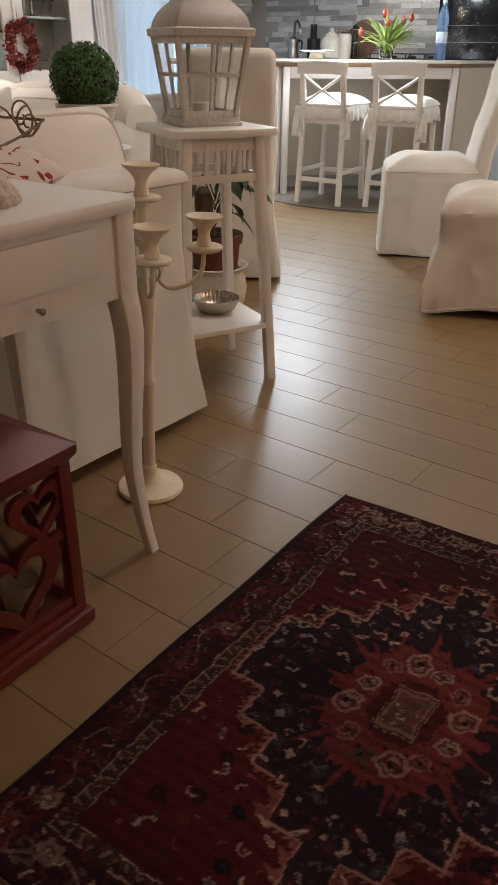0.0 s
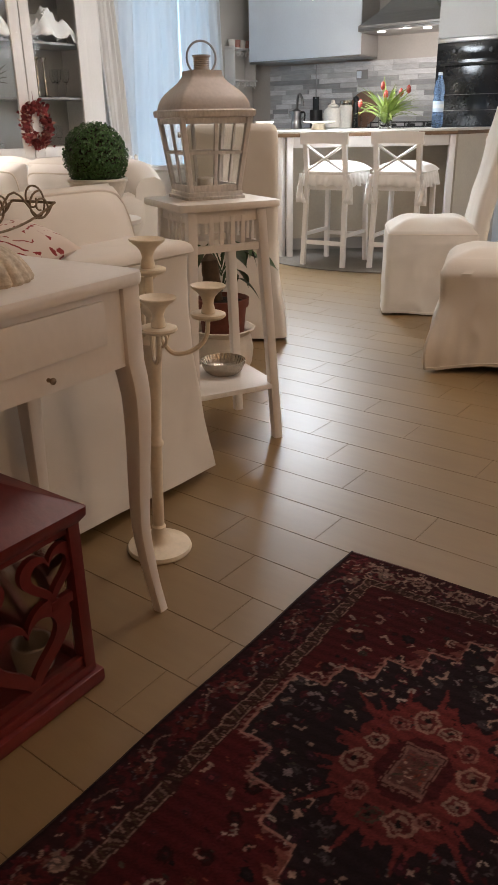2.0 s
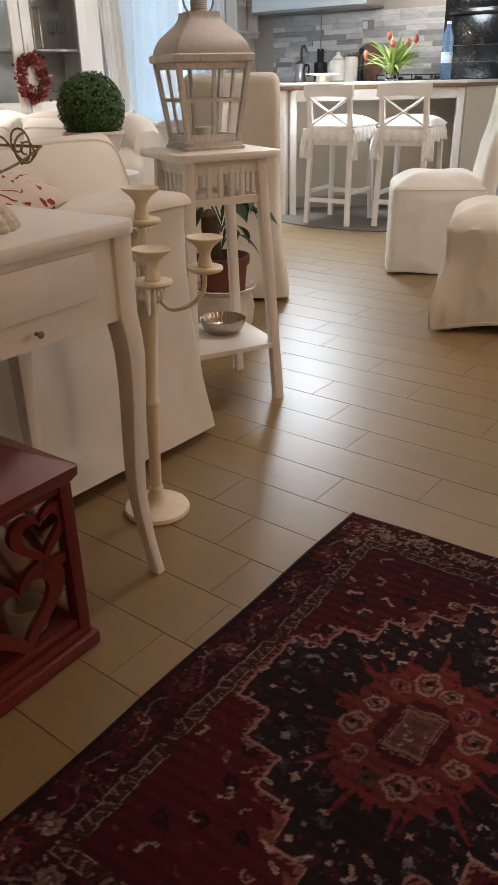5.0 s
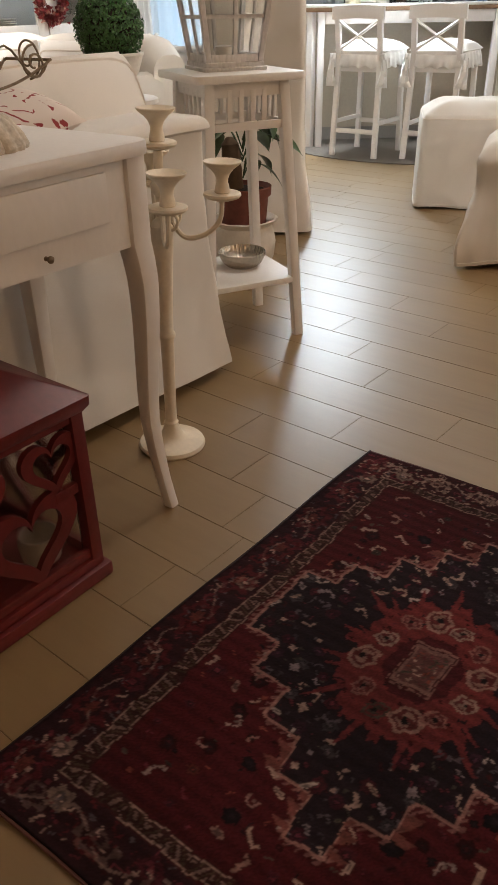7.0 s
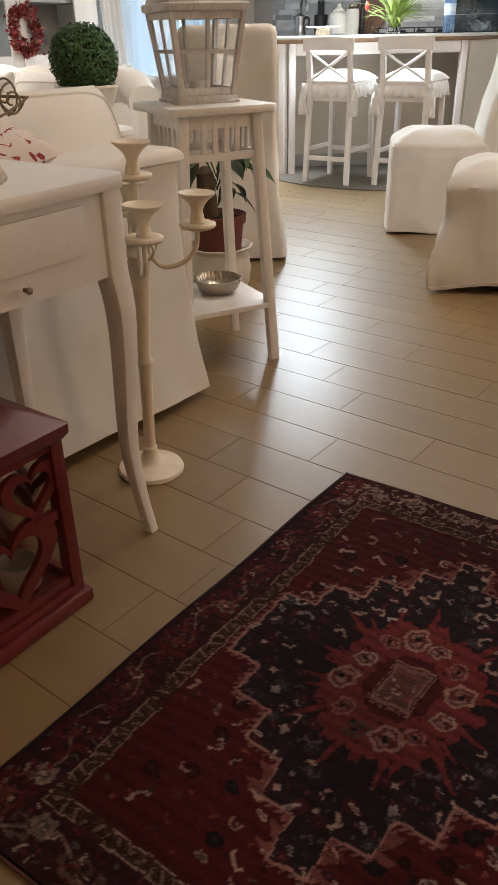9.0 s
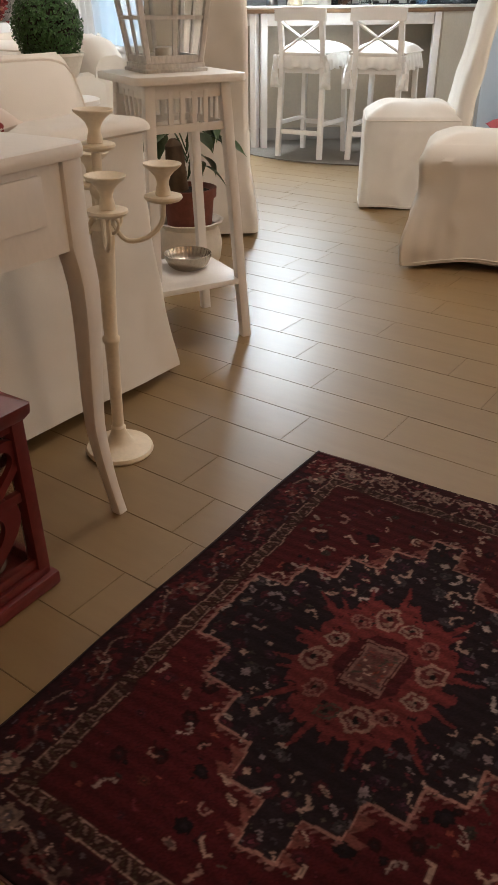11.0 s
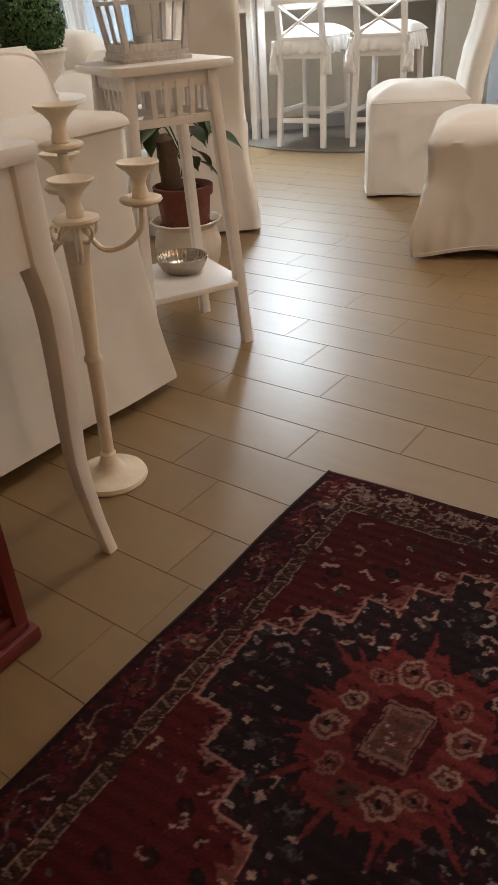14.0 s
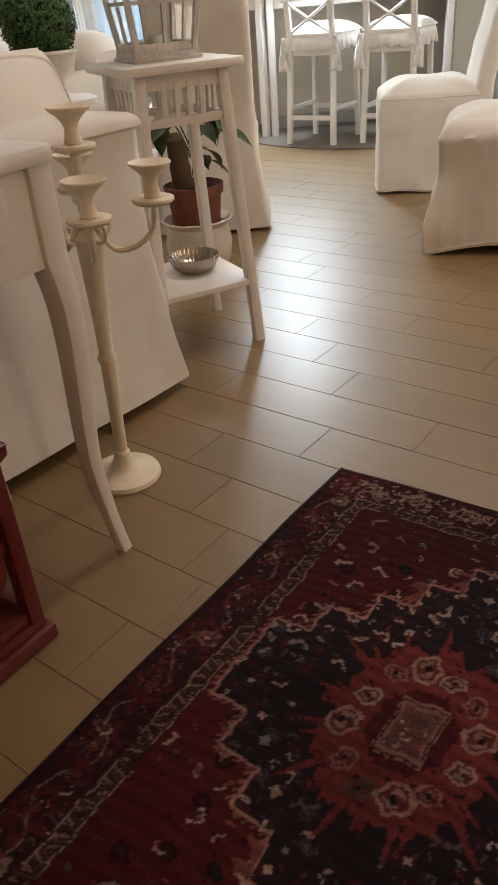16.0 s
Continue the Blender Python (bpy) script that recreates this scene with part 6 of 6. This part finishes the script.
jug = thing("canister", pose(-2.86, 4.55 + 0.12, CT), "white ceramic canister with a spouted lid", "canister")
part("body", lathe([(0.07, 0), (0.085, 0.01), (0.09, 0.13), (0.075, 0.165), (0.05, 0.18), (0.001, 0.181)], 28), M_POTW, jug)
part("lid", lathe([(0.052, 0.181), (0.05, 0.195), (0.02, 0.215), (0.016, 0.24), (0.001, 0.245)], 22), M_POTW, jug)
jar = thing("glass_jar", pose(-2.74, 4.70, CT), "squat glass jar with a white lid", "jar")
part("body", lathe([(0.055, 0), (0.06, 0.008), (0.06, 0.18), (0.05, 0.20), (0.001, 0.201)], 24), M_POTW, jar)
part("lid", lathe([(0.054, 0.201), (0.056, 0.205), (0.056, 0.235), (0.001, 0.238)], 24), M_SILVER, jar)
mill = thing("pepper_mill", pose(-2.68, 4.78, CT), "slim black pepper mill on the worktop", "mill")
part("body", lathe([(0.028, 0), (0.03, 0.01), (0.022, 0.09), (0.027, 0.19), (0.02, 0.22), (0.001, 0.222)], 20), M_DARK, mill)
part("head", lathe([(0.015, 0.222), (0.027, 0.235), (0.027, 0.26), (0.006, 0.275), (0.001, 0.276)], 20), M_DARK, mill)
kettle = thing("coffee_pot", pose(-3.28, 4.68, CT), "steel coffee pot with a black handle", "coffee pot")
part("body", lathe([(0.055, 0), (0.057, 0.01), (0.045, 0.08), (0.042, 0.09), (0.056, 0.15), (0.054, 0.155), (0.01, 0.18), (0.008, 0.195), (0.001, 0.198)], 24), M_STEEL, kettle)
part("handle", tube(curve([(0.05, 0, 0.145), (0.095, 0, 0.14), (0.095, 0, 0.08), (0.085, 0, 0.05)], 5), 0.009), M_DARK, kettle)
part("spout", tube([(-0.045, 0, 0.13), (-0.075, 0, 0.155)], [0.016, 0.010]), M_STEEL, kettle)
b = lathe([(0.05, 0), (0.06, 0.004), (0.062, 0.16), (0.058, 0.165), (0.001, 0.166)], 24)
single("kitchen_tin", b, M_DARK, pose(-3.13, 4.80, CT), "dark round kitchen tin", "tin")
tap = thing("kitchen_tap", pose(-3.50, 5.02, CT), "arched chrome kitchen tap", "tap")
part("spout", tube(curve([(0, 0, 0.0), (0, 0, 0.20), (0.03, -0.03, 0.29), (0.09, -0.08, 0.31), (0.15, -0.13, 0.26), (0.16, -0.14, 0.20)], 6), 0.013, 10), M_STEEL, tap)
part("base", lathe([(0.028, 0), (0.028, 0.03), (0.016, 0.045), (0.002, 0.046)], 18), M_STEEL, tap)
part("lever", tube([(0.02, 0, 0.06), (0.07, 0.01, 0.10)], 0.007), M_STEEL, tap)
ladle = thing("ladle", pose(-3.36, 5.155, 1.20), "long-handled dark spatula hanging from a rail", "utensil")
part("handle", tube([(0, 0, 0.0), (0, 0, 0.31)], 0.006), M_STEEL, ladle)
part("blade", slab(rounded(0.075, 0.006, 0.002, 2), -0.17, 0.02, 0.002), M_DARK, ladle)
single("round_board", lathe([(0.155, 0), (0.16, 0.006), (0.16, 0.016), (0.155, 0.022), (0.001, 0.022)], 48), M_BROWN, pose(-2.80, 5.155, CT + 0.165, 80, 0, 0), "round brown wooden board leaning on the tiles", "board")
sock = thing("wall_socket", pose(-2.85, 5.176, 1.40), "steel double socket plate on the tiles", "socket")
part("plate", box(0.12, 0.012, 0.085, (0, 0, 0), 0.003), M_STEEL, sock)
part("insert", box(0.05, 0.004, 0.06, (-0.028, -0.0082, 0), 0.001), M_WHITE2, sock)
for x in (-2.62, -2.55):
    single("glass_tumbler", lathe([(0.03, 0), (0.032, 0.004), (0.038, 0.10), (0.036, 0.10), (0.03, 0.008), (0.001, 0.006)], 20), M_GLASS, pose(x, 4.72, CT), "clear tumbler on the worktop", "glass", "tumblers")
toaster = thing("toaster", pose(-2.92, 4.98, CT), "small dark toaster on the worktop", "toaster")
part("body", box(0.16, 0.26, 0.17, (0, 0, 0.09), 0.025), M_BROWN, toaster)
part("lever", box(0.02, 0.012, 0.03, (0, -0.135, 0.11), 0.003), M_DARK, toaster)
hob = thing("gas_hob", pose(-2.20, 4.88, CT), "black gas hob with cast-iron grates", "hob")
part("plate", box(0.58, 0.48, 0.012, (0, 0, 0.006), 0.004), M_BLACK, hob)
for x in (-0.19, 0, 0.19):
    part("grate", merge(*([tube([(x + q, -0.20, 0.045), (x + q, 0.20, 0.045)], 0.006, 6) for q in (-0.07, 0, 0.07)] + [tube([(x - 0.08, q, 0.045), (x + 0.08, q, 0.045)], 0.006, 6) for q in (-0.19, 0, 0.19)]
                        + [tube([(x + qx, qy, 0.012), (x + qx, qy, 0.045)], 0.006, 6) for qx in (-0.075, 0.075) for qy in (-0.19, 0.19)])), M_DARK, hob)
    part("burner", lathe([(0.04, 0.012), (0.04, 0.025), (0.03, 0.032), (0.001, 0.033)], 20, (x, 0.09, 0)), M_DARK, hob)

# ---- pendant ----
M_GLOWPAPER = lit("glowing_paper", (1.0, 0.96, 0.90), 0.85)
pend = thing("pendant_lamp", pose(*PENDANT), "large pendant lamp of ruffled white paper petals, lit", "lamp")
part("cable", tube([(0, 0, 0.15), (0, 0, H - PENDANT[2] - 0.03)], 0.004, 6), M_WHITE2, pend)
part("canopy", lathe([(0.06, H - PENDANT[2] - 0.03), (0.055, H - PENDANT[2] - 0.005), (0.002, H - PENDANT[2] - 0.002)], 24), M_WHITE2, pend)
rnd = random.Random(17)
for k in range(34):
    a, el = 2.4 * k, math.asin(max(-0.98, min(0.9, -0.75 + 1.6 * k / 33)))
    n = 8
    sheet = crumple(0.29, 0.29, 0.08, k + 2, 9, 1.0)
    d = Vector((math.cos(a) * math.cos(el), math.sin(a) * math.cos(el), math.sin(el)))
    q = d.to_track_quat("Z", "Y").to_matrix().to_4x4()
    sheet.transform(Matrix.Translation(Vector((d.x * 0.22, d.y * 0.22, d.z * 0.22))) @ q @ pose(0, 0, 0, rnd.uniform(-25, 25), rnd.uniform(-25, 25), rnd.uniform(0, 360)))
    part("petal", sheet, M_GLOWPAPER, pend)

M_DIFF = lit("lamp_diffuser", (1.0, 0.88, 0.72), 3)
# unseen fixtures, added only to house the two overhead fill lights
for x, y in ((0.05, 0.80), (2.30, -2.40)):
    cl = thing("ceiling_lamp", pose(x, y, H), "added out-of-view ceiling lamp with a glowing white diffuser, housing a fill light", "lamp", "ceiling lamps")
    part("plate", lathe([(0.16, -0.03), (0.165, -0.02), (0.165, -0.002), (0.002, -0.001)], 36), M_WHITE2, cl)
    part("diffuser", lathe([(0.002, -0.105), (0.08, -0.098), (0.13, -0.07), (0.15, -0.032), (0.002, -0.031)], 36), M_DIFF, cl)
# made-up fixture out of view, carries the side fill
sconce = thing("wall_lamp", pose(X1, 0.90, 1.72), "added out-of-view wall lamp with a round iron plate, carrying a fill light", "lamp")
part("plate", lathe([(0.06, 0.001), (0.062, 0.008), (0.05, 0.016), (0.002, 0.018)], 28), M_IRON, sconce).matrix_basis = pose(0, 0, 0, 0, -90, 0)
part("arm", tube(curve([(-0.015, 0, 0), (-0.05, 0, -0.19), (-0.12, 0, -0.24), (-0.18, 0, -0.20)], 6), 0.006), M_IRON, sconce)
part("dish", lathe([(0.010, -0.20), (0.035, -0.195), (0.052, -0.18), (0.050, -0.178), (0.004, -0.19)], 28, (-0.18, 0, 0)), M_IRON, sconce)

lampst = thing("floor_lamp", pose(-3.72, 0.72, 0), "floor lamp with a cream fabric shade, lit, by the sofas", "lamp")
part("base", lathe([(0.14, 0), (0.145, 0.01), (0.13, 0.022), (0.02, 0.03)], 32), M_IRON, lampst)
part("pole", tube([(0, 0, 0.03), (0, 0, 1.38)], 0.011, 10), M_IRON, lampst)
shade = part("shade", loft([[(r * math.cos(2 * math.pi * k / 40), r * math.sin(2 * math.pi * k / 40), z) for k in range(40)] for r, z in ((0.20, 1.38), (0.14, 1.66))], caps=False), M_PAPER, lampst)
shade.modifiers.new("thick", "SOLIDIFY").thickness = 0.002

# ---- bench with a red cushion ----
bench = thing("bench", pose(-0.10, 2.56, 0, 0, 0, 30), "low white bench behind the chairs", "bench")
part("seat", span(-0.30, 0.30, -0.20, 0.20, 0.28, 0.31, 0.006), M_WHITE, bench)
for sx in (-0.26, 0.26):
    for sy in (-0.16, 0.16):
        part("leg", span(sx - 0.02, sx + 0.02, sy - 0.02, sy + 0.02, 0, 0.28, 0.003), M_WHITE, bench)
b = cushion(0.54, 0.42, 0.11)
single("cushion", b, M_REDCLOTH, pose(-0.10, 2.56, 0.365, 0, 0, 30), "plump red cotton cushion on the bench", "cushion")

# ---- floor tiles ----
TW, TL, GAP = 0.15, 0.60, 0.0018
known = {0: -0.004, -1: 0.148, 1: -0.161, 2: 0.121, -2: 0.455, -3: 0.24, 3: -0.116, 4: -0.415, 5: -0.55, 6: -0.48, -8: 0.277}
rnd = random.Random(2)
near_tiles, far_verts, far_faces = [], [], []
for row in range(int((Y0 - 0.1) / TW) - 1, int((Y1 + 0.1) / TW) + 1):
    off = known.get(row, rnd.uniform(0, TL))
    yc = (row + 0.5) * TW
    k = int((X0 - off) / TL) - 1
    while off + k * TL < X1:
        a, b_ = max(off + k * TL, X0), min(off + (k + 1) * TL, X1)
        lo, hi = max(yc - TW / 2, Y0), min(yc + TW / 2, Y1)
        k += 1
        if b_ - a < 0.03 or hi - lo < 0.03:
            continue
        near_tiles.append((math.hypot((a + b_) / 2 - 0.05, yc + 0.1), a, b_, lo, hi))
near_tiles.sort()
shared = None
for n, (dist, a, b_, lo, hi) in enumerate(near_tiles):
    if n < 300:
        full = abs(b_ - a - TL) < 1e-4 and abs(hi - lo - TW) < 1e-4
        if full and shared:
            ob = new("tile", shared)
        else:
            bm = box(b_ - a - GAP, hi - lo - GAP, 0.006, (0, 0, -0.003), 0.0005, seg=1)
            ob = part("tile", bm, M_TILE, None, "", False)
            if full:
                shared = ob.data
        ob.location = ((a + b_) / 2, (lo + hi) / 2, rnd.uniform(-0.0002, 0.0002))
        ob.parent = floor
    else:
        s = len(far_verts)
        for z in (-0.006, 0):
            far_verts += [(a + GAP / 2, lo + GAP / 2, z), (b_ - GAP / 2, lo + GAP / 2, z), (b_ - GAP / 2, hi - GAP / 2, z), (a + GAP / 2, hi - GAP / 2, z)]
        far_faces += [(s + 4, s + 5, s + 6, s + 7)] + [(s + i, s + (i + 1) % 4, s + 4 + (i + 1) % 4, s + 4 + i) for i in range(4)]
me = bpy.data.meshes.new("outer_tiles")
me.from_pydata(far_verts, [], far_faces)
me.materials.append(M_TILE)
outer = new("outer_tiles", me)
outer.parent = floor
tagged(outer, kind="stuff")
